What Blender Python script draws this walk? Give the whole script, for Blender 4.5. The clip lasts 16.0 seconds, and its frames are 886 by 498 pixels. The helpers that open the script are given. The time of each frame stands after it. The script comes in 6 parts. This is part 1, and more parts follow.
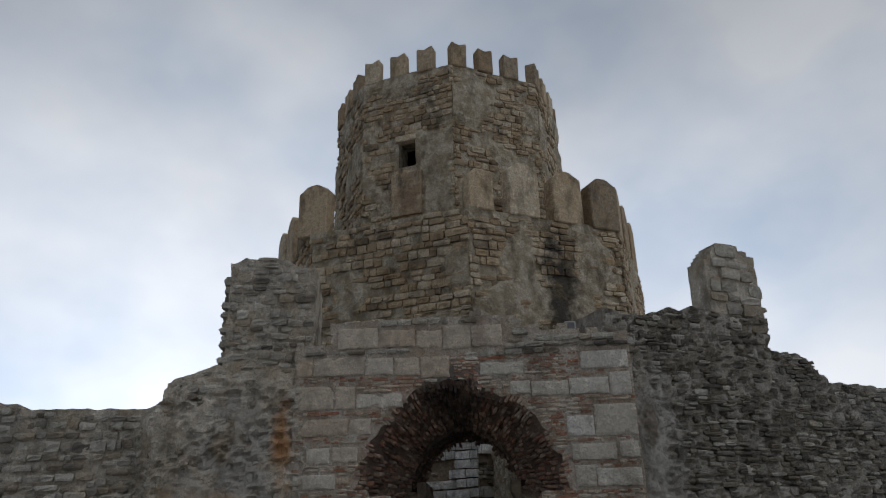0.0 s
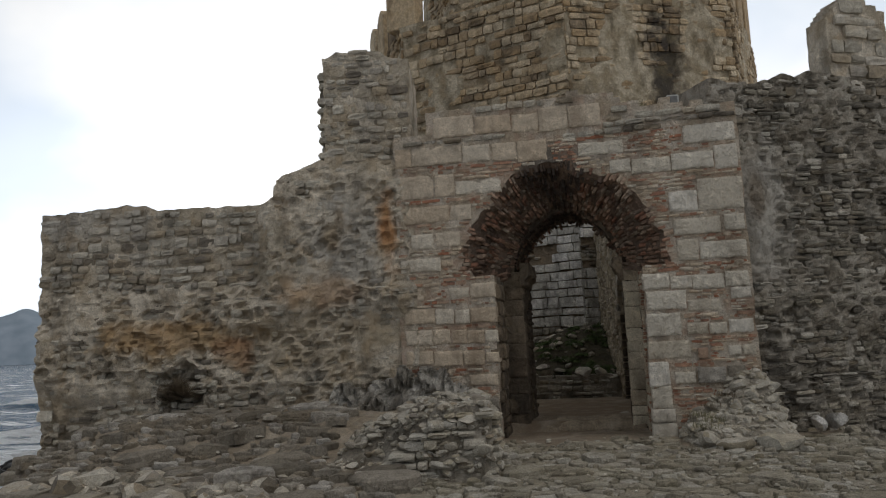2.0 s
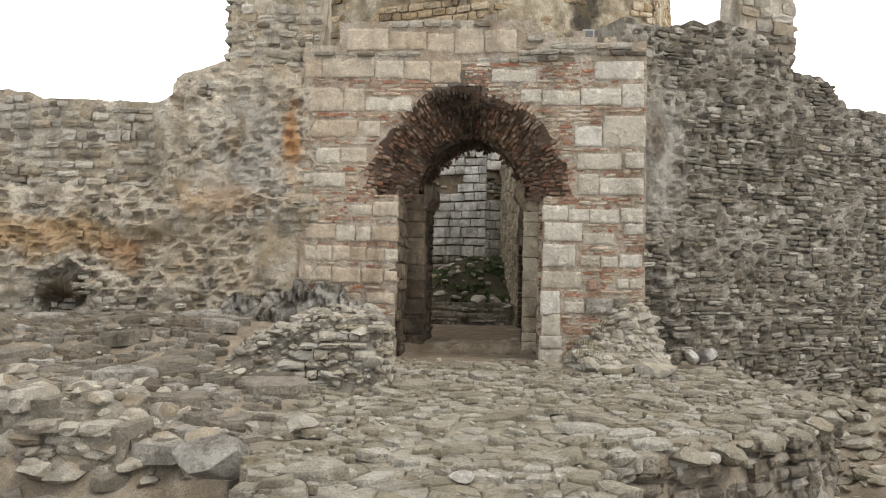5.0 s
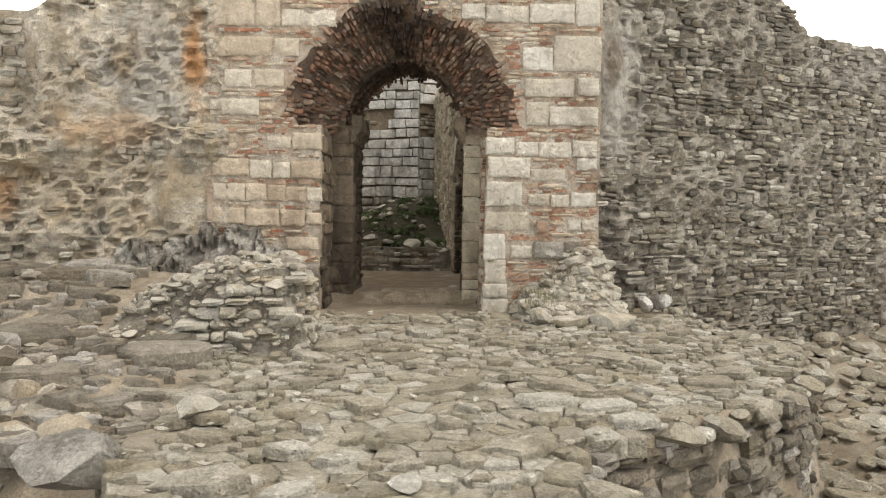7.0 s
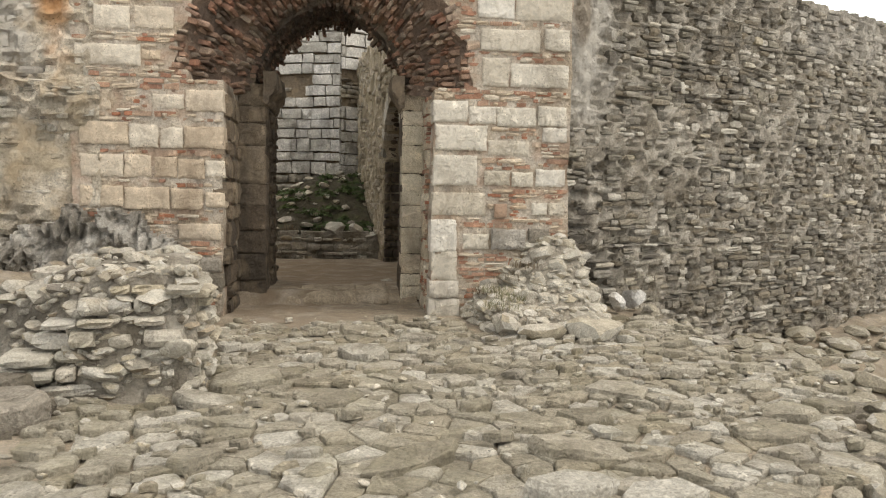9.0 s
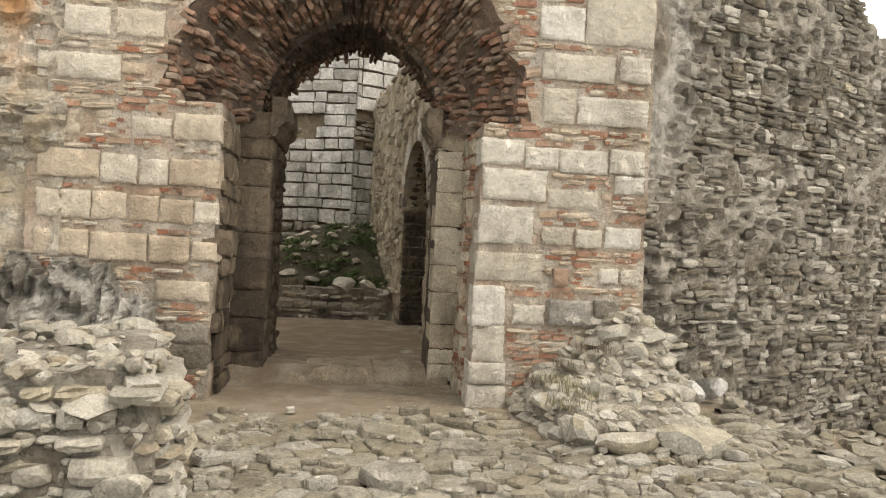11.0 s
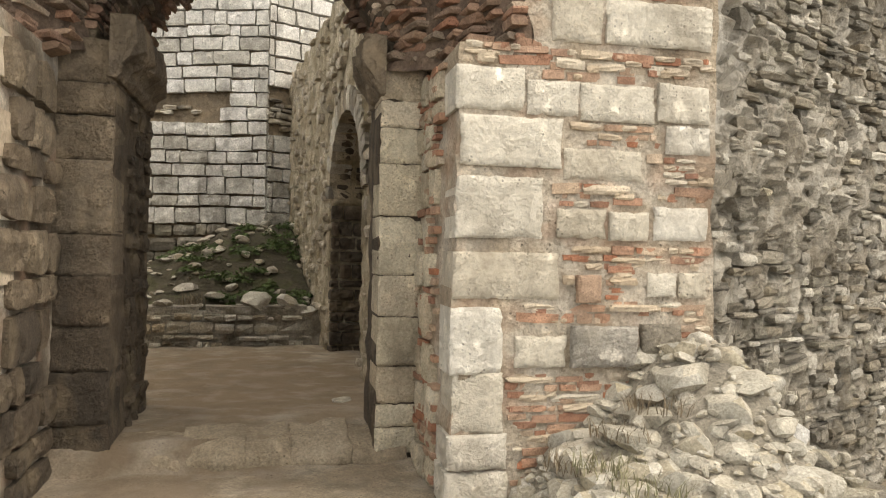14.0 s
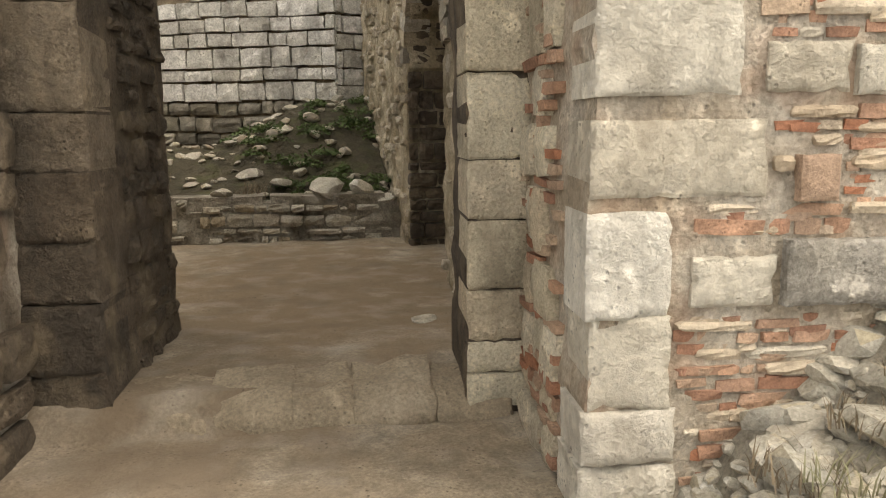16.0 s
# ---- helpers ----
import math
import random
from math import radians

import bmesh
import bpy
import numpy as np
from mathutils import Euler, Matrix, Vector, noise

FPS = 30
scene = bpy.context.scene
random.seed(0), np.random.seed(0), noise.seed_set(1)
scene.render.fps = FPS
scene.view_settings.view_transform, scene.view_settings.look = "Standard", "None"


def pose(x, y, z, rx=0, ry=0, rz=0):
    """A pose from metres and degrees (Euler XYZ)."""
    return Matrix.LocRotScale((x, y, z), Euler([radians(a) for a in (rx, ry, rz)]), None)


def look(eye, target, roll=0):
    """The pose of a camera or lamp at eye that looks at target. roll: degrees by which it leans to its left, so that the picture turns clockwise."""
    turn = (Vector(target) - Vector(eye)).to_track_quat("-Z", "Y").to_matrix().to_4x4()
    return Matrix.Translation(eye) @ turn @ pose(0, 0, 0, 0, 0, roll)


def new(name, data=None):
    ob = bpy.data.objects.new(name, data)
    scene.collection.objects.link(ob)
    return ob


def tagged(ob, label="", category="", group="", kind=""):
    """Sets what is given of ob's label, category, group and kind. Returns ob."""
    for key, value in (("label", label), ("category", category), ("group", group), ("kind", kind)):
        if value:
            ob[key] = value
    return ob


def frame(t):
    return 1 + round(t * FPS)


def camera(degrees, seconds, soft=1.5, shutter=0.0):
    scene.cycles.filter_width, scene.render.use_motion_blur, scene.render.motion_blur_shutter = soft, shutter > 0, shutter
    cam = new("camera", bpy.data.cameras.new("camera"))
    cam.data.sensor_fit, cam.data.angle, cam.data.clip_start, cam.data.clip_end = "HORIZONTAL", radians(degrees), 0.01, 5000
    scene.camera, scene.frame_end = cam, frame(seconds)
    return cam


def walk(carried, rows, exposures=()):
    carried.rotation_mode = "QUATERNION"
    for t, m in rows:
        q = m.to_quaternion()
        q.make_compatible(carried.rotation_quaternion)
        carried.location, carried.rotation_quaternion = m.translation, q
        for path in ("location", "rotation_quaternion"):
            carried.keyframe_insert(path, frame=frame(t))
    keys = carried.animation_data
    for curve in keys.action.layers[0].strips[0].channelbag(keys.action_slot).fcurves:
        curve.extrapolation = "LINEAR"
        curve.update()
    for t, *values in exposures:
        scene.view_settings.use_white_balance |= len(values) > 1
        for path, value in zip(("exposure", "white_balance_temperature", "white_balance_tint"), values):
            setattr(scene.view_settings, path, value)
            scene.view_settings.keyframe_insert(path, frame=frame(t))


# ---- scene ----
cam = camera(60.7, 16.0, 1.1)
PATH = [
    (0, (-0.491, -1.339, 1.646), (-0.41, 0.512, 2.4), -1.6),
    (0.5, (-0.482, -1.3, 1.645), (-0.49, 0.618, 2.21), -1.0),
    (1, (-0.466, -1.289, 1.621), (-0.478, 0.654, 2.096), -0.1),
    (1.5, (-0.459, -1.255, 1.452), (-0.506, 0.701, 1.866), -0.5),
    (2, (-0.421, -1.243, 1.482), (-0.624, 0.731, 1.729), -2.7),
    (2.5, (-0.421, -1.211, 1.461), (-0.851, 0.734, 1.635), -3.3),
    (3, (-0.458, -1.239, 1.462), (-0.978, 0.689, 1.579), -2.0),
    (3.5, (-0.472, -1.282, 1.4), (-0.951, 0.654, 1.54), 0.5),
    (4, (-0.459, -1.259, 1.386), (-0.706, 0.722, 1.508), 0.4),
    (4.5, (-0.441, -1.208, 1.354), (-0.467, 0.789, 1.443), 0.5),
    (5, (-0.381, -1.179, 1.292), (-0.339, 0.819, 1.354), 1.1),
    (5.2, (-0.33, -1.101, 1.266), (-0.278, 0.898, 1.318), 0.9),
    (7.3, (-0.399, 0.518, 1.257), (-0.147, 2.499, 1.156), 0.9),
    (7.5, (-0.413, 0.677, 1.268), (-0.143, 2.656, 1.158), 0.8),
    (8, (-0.364, 1.304, 1.259), (0.016, 3.264, 1.127), -0.4),
    (8.5, (-0.373, 1.91, 1.272), (0.045, 3.861, 1.143), 1.3),
    (9, (-0.387, 2.462, 1.299), (0.063, 4.406, 1.16), 1.0),
    (9.5, (-0.374, 2.994, 1.321), (0.011, 4.956, 1.279), -0.4),
    (10, (-0.437, 3.464, 1.342), (-0.065, 5.429, 1.366), 2.0),
    (10.2, (-0.464, 3.633, 1.348), (-0.065, 5.592, 1.334), 2.9),
    (12.3, (-0.219, 5.692, 1.379), (0.327, 7.616, 1.412), 0.4),
    (12.5, (-0.196, 5.885, 1.39), (0.355, 7.807, 1.425), -0.3),
    (13, (-0.168, 6.349, 1.365), (0.429, 8.258, 1.38), 0.2),
    (13.5, (-0.039, 6.829, 1.36), (0.409, 8.778, 1.362), -1.0),
    (14, (0.093, 7.248, 1.336), (0.721, 9.147, 1.347), 1.1),
    (14.5, (0.251, 7.686, 1.345), (0.926, 9.568, 1.287), -0.6),
    (15, (0.374, 8.114, 1.345), (0.847, 10.056, 1.271), 1.7),
    (15.5, (0.421, 8.53, 1.306), (0.86, 10.473, 1.13), 1.3),
    (16, (0.48, 8.907, 1.329), (0.881, 10.841, 1.012), -0.6),
]
walk(cam, [(t, look(eye, target, roll)) for t, eye, target, roll in PATH],
     [(0, -2.14, 5900, 10), (1, -1.95, 6350, 10), (1.5, -1.75, 6550, 10), (2, -1.6, 6500, 10), (2.5, -1.68, 6900, 10), (3, -1.76, 7050, 10), (3.5, -1.68, 7000, 10),
      (4, -1.45, 6700, 10), (4.5, -0.6, 6650, 10), (5, -0.08, 6750, 10), (7.5, 0.22, 7050, 10), (9, 0.27, 7100, 10), (12.5, 0.52, 7400, 10), (16, 0.8, 7550, 10)])


# ---- sky and sun ----
SUN_AZ, SUN_EL = radians(122), radians(52)
BRIGHT_AZ, BRIGHT_EL = radians(-8), 0.0
world = bpy.data.worlds.new("sky")
scene.world = world
world.use_nodes = True
wn, wl = world.node_tree.nodes, world.node_tree.links
wn.clear()
w_out = wn.new("ShaderNodeOutputWorld")
w_sky = wn.new("ShaderNodeTexSky")
w_sky.sky_type, w_sky.sun_disc, w_sky.sun_elevation, w_sky.sun_rotation = "NISHITA", False, SUN_EL, SUN_AZ
w_bg = wn.new("ShaderNodeBackground")
w_bg.inputs[1].default_value = 0.13
w_cloud = wn.new("ShaderNodeBackground")
w_cloud.inputs[1].default_value = 1.45
w_tc = wn.new("ShaderNodeTexCoord")
w_map = wn.new("ShaderNodeMapping")
w_map.inputs["Scale"].default_value = (1.0, 1.0, 1.5)
w_map.inputs["Location"].default_value = (2.1, 0.7, 0.4)
w_n = wn.new("ShaderNodeTexNoise")
w_n.inputs["Scale"].default_value, w_n.inputs["Detail"].default_value, w_n.inputs["Roughness"].default_value = 1.25, 5, 0.48
w_r = wn.new("ShaderNodeValToRGB")
w_r.color_ramp.elements[0].position, w_r.color_ramp.elements[0].color = 0.36, (0.72, 0.72, 0.72, 1)
w_r.color_ramp.elements[1].position, w_r.color_ramp.elements[1].color = 0.56, (1, 1, 1, 1)
w_n2 = wn.new("ShaderNodeTexNoise")
w_n2.inputs["Scale"].default_value, w_n2.inputs["Detail"].default_value = 1.9, 5
w_r2 = wn.new("ShaderNodeValToRGB")
w_r2.color_ramp.elements[0].position, w_r2.color_ramp.elements[0].color = 0.40, (0.64, 0.71, 0.80, 1)
w_r2.color_ramp.elements[1].position, w_r2.color_ramp.elements[1].color = 0.60, (1.0, 0.98, 0.95, 1)
# the cloud bank over the bay is the brightest part of the sky
w_dot = wn.new("ShaderNodeVectorMath")
w_dot.operation = "DOT_PRODUCT"
w_dot.inputs[1].default_value = (math.sin(BRIGHT_AZ) * math.cos(BRIGHT_EL), math.cos(BRIGHT_AZ) * math.cos(BRIGHT_EL), math.sin(BRIGHT_EL))
w_pos = wn.new("ShaderNodeMath")
w_pos.operation = "MAXIMUM"
w_pos.inputs[1].default_value = 0.0
w_pow = wn.new("ShaderNodeMath")
w_pow.operation = "POWER"
w_pow.inputs[1].default_value = 2.0
w_glow = wn.new("ShaderNodeMath")
w_glow.operation = "MULTIPLY_ADD"
w_glow.inputs[1].default_value, w_glow.inputs[2].default_value = 5.0, 1.7
wl.new(w_tc.outputs["Generated"], w_dot.inputs[0])
wl.new(w_dot.outputs["Value"], w_pos.inputs[0])
wl.new(w_pos.outputs[0], w_pow.inputs[0])
w_sep = wn.new("ShaderNodeSeparateXYZ")
wl.new(w_tc.outputs["Generated"], w_sep.inputs[0])
w_inv = wn.new("ShaderNodeMath")
w_inv.operation, w_inv.use_clamp = "SUBTRACT", True
w_inv.inputs[0].default_value = 1.0
wl.new(w_sep.outputs[2], w_inv.inputs[1])
w_low = wn.new("ShaderNodeMath")
w_low.operation = "POWER"
w_low.inputs[1].default_value = 1.3
wl.new(w_inv.outputs[0], w_low.inputs[0])
w_bank = wn.new("ShaderNodeMath")
w_bank.operation = "MULTIPLY"
wl.new(w_pow.outputs[0], w_bank.inputs[0])
wl.new(w_low.outputs[0], w_bank.inputs[1])
wl.new(w_bank.outputs[0], w_glow.inputs[0])
wl.new(w_glow.outputs[0], w_cloud.inputs[1])
w_mix = wn.new("ShaderNodeMixShader")
wl.new(w_tc.outputs["Generated"], w_map.inputs[0])
wl.new(w_map.outputs[0], w_n.inputs["Vector"])
wl.new(w_map.outputs[0], w_n2.inputs["Vector"])
wl.new(w_n.outputs[0], w_r.inputs[0])
wl.new(w_n2.outputs[0], w_r2.inputs[0])
wl.new(w_r2.outputs[0], w_cloud.inputs[0])
wl.new(w_sky.outputs[0], w_bg.inputs[0])
wl.new(w_r.outputs[0], w_mix.inputs[0])
wl.new(w_bg.outputs[0], w_mix.inputs[1])
wl.new(w_cloud.outputs[0], w_mix.inputs[2])
wl.new(w_mix.outputs[0], w_out.inputs[0])
sun = new("sun", bpy.data.lights.new("sun", "SUN"))
sun.data.energy, sun.data.angle, sun.data.color = 1.5, radians(24), (1.0, 0.95, 0.88)
sun.matrix_world = look((math.sin(SUN_AZ) * 40, math.cos(SUN_AZ) * 40, 40 * math.tan(SUN_EL)), (0, 0, 0))


# ---- materials ----
def stone_mat(name, tones, stain=(0.05, 0.045, 0.04), stain_amount=0.5, rough=0.9, bump=0.5, grain=60.0, patch=None, patch_amount=0.0, island=True, blots=(), contrast=(0.56, 1.4)):
    """Weathered stone: one tone a piece, fine grain, mid-size blotches, dark stains and an optional patch colour (lichen, plaster)."""
    m = bpy.data.materials.new(name)
    m.use_nodes = True
    n, l = m.node_tree.nodes, m.node_tree.links
    bsdf = n["Principled BSDF"]
    bsdf.inputs["Roughness"].default_value = rough
    bsdf.inputs["Specular IOR Level"].default_value = 0.25
    geo = n.new("ShaderNodeNewGeometry")
    info = n.new("ShaderNodeObjectInfo")
    add = n.new("ShaderNodeMath")
    add.operation = "ADD"
    l.new(info.outputs["Random"], add.inputs[0])
    l.new(geo.outputs["Random Per Island"], add.inputs[1])
    fr = n.new("ShaderNodeMath")
    fr.operation = "FRACT"
    l.new(add.outputs[0], fr.inputs[0])
    ramp = n.new("ShaderNodeValToRGB")
    el = ramp.color_ramp.elements
    while len(el) < len(tones):
        el.new(0.5)
    for i, c in enumerate(tones):
        el[i].position, el[i].color = (i + 0.5) / len(tones), (*c, 1)
    big = n.new("ShaderNodeTexNoise")
    big.inputs["Scale"].default_value, big.inputs["Detail"].default_value = 2.1, 6
    l.new(geo.outputs["Position"], big.inputs["Vector"])
    fine = n.new("ShaderNodeTexNoise")
    fine.inputs["Scale"].default_value, fine.inputs["Detail"].default_value, fine.inputs["Roughness"].default_value = grain, 8, 0.68
    l.new(geo.outputs["Position"], fine.inputs["Vector"])
    if island:
        l.new(fr.outputs[0], ramp.inputs[0])
    else:
        l.new(big.outputs[0], ramp.inputs[0])
    # grain
    gr = n.new("ShaderNodeMapRange")
    gr.inputs[1].default_value, gr.inputs[2].default_value, gr.inputs[3].default_value, gr.inputs[4].default_value = 0.25, 0.75, *contrast
    l.new(fine.outputs[0], gr.inputs[0])
    mul = n.new("ShaderNodeMix")
    mul.data_type, mul.blend_type = "RGBA", "MULTIPLY"
    mul.inputs[0].default_value = 1.0
    l.new(ramp.outputs[0], mul.inputs[6])
    l.new(gr.outputs[0], mul.inputs[7])
    mid = n.new("ShaderNodeTexNoise")
    mid.inputs["Scale"].default_value, mid.inputs["Detail"].default_value, mid.inputs["Roughness"].default_value = 6, 9, 0.7
    l.new(geo.outputs["Position"], mid.inputs["Vector"])
    mr = n.new("ShaderNodeMapRange")
    mr.inputs[1].default_value, mr.inputs[2].default_value, mr.inputs[3].default_value, mr.inputs[4].default_value = 0.3, 0.7, 0.58, 1.38
    l.new(mid.outputs[0], mr.inputs[0])
    mul2 = n.new("ShaderNodeMix")
    mul2.data_type, mul2.blend_type = "RGBA", "MULTIPLY"
    mul2.inputs[0].default_value = 1.0
    l.new(mul.outputs[2], mul2.inputs[6])
    l.new(mr.outputs[0], mul2.inputs[7])
    last = mul2.outputs[2]
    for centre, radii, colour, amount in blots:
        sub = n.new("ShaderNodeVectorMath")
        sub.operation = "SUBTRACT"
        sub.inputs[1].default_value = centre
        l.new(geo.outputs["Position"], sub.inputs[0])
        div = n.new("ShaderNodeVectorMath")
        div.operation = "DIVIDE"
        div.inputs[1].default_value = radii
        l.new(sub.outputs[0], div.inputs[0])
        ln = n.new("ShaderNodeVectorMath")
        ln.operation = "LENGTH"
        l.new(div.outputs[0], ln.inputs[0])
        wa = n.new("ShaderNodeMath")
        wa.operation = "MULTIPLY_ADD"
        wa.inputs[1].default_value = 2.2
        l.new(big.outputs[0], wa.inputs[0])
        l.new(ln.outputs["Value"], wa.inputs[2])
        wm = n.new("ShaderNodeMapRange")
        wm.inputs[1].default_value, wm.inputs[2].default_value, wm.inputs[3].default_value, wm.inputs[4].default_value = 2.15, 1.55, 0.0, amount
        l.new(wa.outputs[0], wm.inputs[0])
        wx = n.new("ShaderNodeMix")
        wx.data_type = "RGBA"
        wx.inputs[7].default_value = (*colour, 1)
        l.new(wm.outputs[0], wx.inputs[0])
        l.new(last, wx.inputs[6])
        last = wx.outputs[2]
    if patch:
        pn = n.new("ShaderNodeTexNoise")
        pn.inputs["Scale"].default_value, pn.inputs["Detail"].default_value = 3.3, 7
        l.new(geo.outputs["Position"], pn.inputs["Vector"])
        pr = n.new("ShaderNodeMapRange")
        pr.inputs[1].default_value, pr.inputs[2].default_value, pr.inputs[4].default_value = 0.5, 0.64, patch_amount
        l.new(pn.outputs[0], pr.inputs[0])
        pm = n.new("ShaderNodeMix")
        pm.data_type = "RGBA"
        pm.inputs[7].default_value = (*patch, 1)
        l.new(pr.outputs[0], pm.inputs[0])
        l.new(last, pm.inputs[6])
        last = pm.outputs[2]
    sn = n.new("ShaderNodeTexNoise")
    sn.inputs["Scale"].default_value, sn.inputs["Detail"].default_value, sn.inputs["Roughness"].default_value = 1.3, 8, 0.62
    sm = n.new("ShaderNodeMapping")
    sm.inputs["Scale"].default_value = (1.6, 1.6, 0.7)
    sm.inputs["Location"].default_value = (7.1, 3.3, 1.7)
    l.new(geo.outputs["Position"], sm.inputs[0])
    l.new(sm.outputs[0], sn.inputs["Vector"])
    sr = n.new("ShaderNodeMapRange")
    sr.inputs[1].default_value, sr.inputs[2].default_value, sr.inputs[4].default_value = 0.5, 0.68, stain_amount
    l.new(sn.outputs[0], sr.inputs[0])
    st = n.new("ShaderNodeMix")
    st.data_type = "RGBA"
    st.inputs[7].default_value = (*stain, 1)
    l.new(sr.outputs[0], st.inputs[0])
    l.new(last, st.inputs[6])
    pit = n.new("ShaderNodeTexVoronoi")
    pit.inputs["Scale"].default_value = grain * 0.6
    warp = n.new("ShaderNodeVectorMath")
    warp.operation = "MULTIPLY_ADD"
    warp.inputs[1].default_value = (0.05, 0.05, 0.05)
    l.new(mid.outputs[1], warp.inputs[0])
    l.new(geo.outputs["Position"], warp.inputs[2])
    l.new(warp.outputs[0], pit.inputs["Vector"])
    pd = n.new("ShaderNodeMapRange")
    pd.inputs[1].default_value, pd.inputs[2].default_value, pd.inputs[3].default_value, pd.inputs[4].default_value = 0.12, 0.3, 0.38, 1.0
    l.new(pit.outputs["Distance"], pd.inputs[0])
    pm2 = n.new("ShaderNodeMapRange")
    pm2.inputs[1].default_value, pm2.inputs[2].default_value = 0.48, 0.62
    l.new(mid.outputs[0], pm2.inputs[0])
    pmul = n.new("ShaderNodeMix")
    pmul.data_type, pmul.blend_type = "RGBA", "MULTIPLY"
    l.new(pm2.outputs[0], pmul.inputs[0])
    l.new(st.outputs[2], pmul.inputs[6])
    l.new(pd.outputs[0], pmul.inputs[7])
    l.new(pmul.outputs[2], bsdf.inputs["Base Color"])
    pb = n.new("ShaderNodeMath")
    pb.operation = "MULTIPLY"
    l.new(pd.outputs[0], pb.inputs[0])
    l.new(pm2.outputs[0], pb.inputs[1])
    soft = n.new("ShaderNodeMath")
    soft.operation = "MULTIPLY_ADD"
    soft.inputs[1].default_value = 0.45
    l.new(fine.outputs[0], soft.inputs[0])
    l.new(mid.outputs[0], soft.inputs[2])
    hs = n.new("ShaderNodeMath")
    hs.operation = "MULTIPLY_ADD"
    hs.inputs[1].default_value = 0.5
    l.new(pb.outputs[0], hs.inputs[0])
    l.new(soft.outputs[0], hs.inputs[2])
    bp = n.new("ShaderNodeBump")
    bp.inputs["Strength"].default_value, bp.inputs["Distance"].default_value = bump, 0.04
    l.new(hs.outputs[0], bp.inputs["Height"])
    l.new(bp.outputs[0], bsdf.inputs["Normal"])
    return m


ORANGE, RUST, OCHRE, STAIN_AND_SHADE, CHALK = (0.46, 0.20, 0.05), (0.40, 0.22, 0.12), (0.42, 0.28, 0.12), (0.035, 0.03, 0.027), (0.46, 0.43, 0.38)
LEFT_BLOTS = [((-3.5, 11.9, 3.2), (0.9, 0.8, 1.3), CHALK, 0.8), ((-8.1, 11.7, 3.95), (1.2, 0.8, 0.45), CHALK, 0.6), ((-2.74, 11.9, 3.45), (0.2, 0.8, 0.85), ORANGE, 0.75), ((-4.0, 11.8, 2.45), (0.9, 0.8, 0.35), (0.44, 0.26, 0.13), 0.5), ((-6.6, 11.7, 1.8), (1.6, 0.9, 0.4), (0.44, 0.26, 0.10), 0.65),
              ((-3.7, 11.9, 3.5), (0.25, 0.8, 0.4), OCHRE, 0.45), ((-4.6, 11.8, 1.7), (2.6, 0.9, 0.6), (0.42, 0.33, 0.21), 0.3), ((-5.6, 11.8, 1.5), (0.45, 0.8, 0.35), RUST, 0.6)]
# Pale plaster patches, a brown stain and a dark blot low beside the pier.
RIGHT_BLOTS = [((10.0, 14.5, 4.3), (3.2, 1.5, 0.6), CHALK, 0.5), ((3.75, 12.0, 3.4), (0.6, 0.8, 1.4), CHALK, 0.85), ((3.6, 12.0, 3.75), (0.22, 0.8, 0.45), (0.12, 0.085, 0.05), 0.7), ((3.7, 12.0, 0.7), (0.35, 0.8, 0.9), STAIN_AND_SHADE, 0.5)]
KEEP_BLOTS = [((4.7, 23.6, 10.2), (0.75, 1.5, 2.6), STAIN_AND_SHADE, 0.9), ((-1.0, 24.5, 10.5), (1.6, 1.6, 0.8), (0.24, 0.15, 0.075), 0.5), ((-0.6, 26.0, 15.0), (0.6, 1.6, 1.0), (0.16, 0.09, 0.05), 0.6), ((-1.6, 25.5, 19.0), (1.2, 1.6, 1.0), (0.36, 0.23, 0.12), 0.5)]
M_ASHLAR = stone_mat("pale_limestone", [(0.647, 0.588, 0.488), (0.71, 0.657, 0.562), (0.583, 0.519, 0.419), (0.742, 0.694, 0.609)], (0.2, 0.16, 0.11), 0.5, 0.9, 0.9, 50, contrast=(0.87, 1.1))
M_OCHRE = stone_mat("ochre_sandstone", [(0.541, 0.445, 0.334), (0.604, 0.514, 0.403), (0.498, 0.392, 0.281), (0.636, 0.572, 0.472)], (0.16, 0.11, 0.07), 0.5, 0.9, 0.7, 55, contrast=(0.8, 1.16))
M_BRICK = stone_mat("red_brick_and_tile", [(0.36, 0.19, 0.125), (0.43, 0.32, 0.23), (0.30, 0.155, 0.105), (0.44, 0.27, 0.18), (0.46, 0.38, 0.29), (0.38, 0.17, 0.10)], (0.07, 0.05, 0.04), 0.4, 0.92, 0.6, 80)
# Soot on the crown; the vault's inside shade is put in as a blot.
M_VAULT = stone_mat("sooty_shaded_brick", [(0.329, 0.189, 0.128), (0.232, 0.152, 0.104), (0.439, 0.287, 0.201), (0.159, 0.11, 0.085), (0.488, 0.39, 0.293), (0.378, 0.183, 0.116), (0.293, 0.232, 0.177)], (0.05, 0.038, 0.032), 0.6, 0.93, 0.7, 70, None, 0, True, [((0.25, 11.7, 4.25), (0.75, 1.2, 0.7), STAIN_AND_SHADE, 0.85), ((0.4, 13.3, 3.6), (1.4, 0.9, 0.9), STAIN_AND_SHADE, 0.85)])
M_RUBBLE = stone_mat("grey_rubble", [(0.464, 0.427, 0.356), (0.292, 0.265, 0.216), (0.583, 0.54, 0.459), (0.378, 0.313, 0.227), (0.162, 0.14, 0.113), (0.508, 0.464, 0.394)], (0.045, 0.04, 0.033), 0.48, 0.93, 0.7, 60, (0.40, 0.31, 0.19), 0.25, True, LEFT_BLOTS)
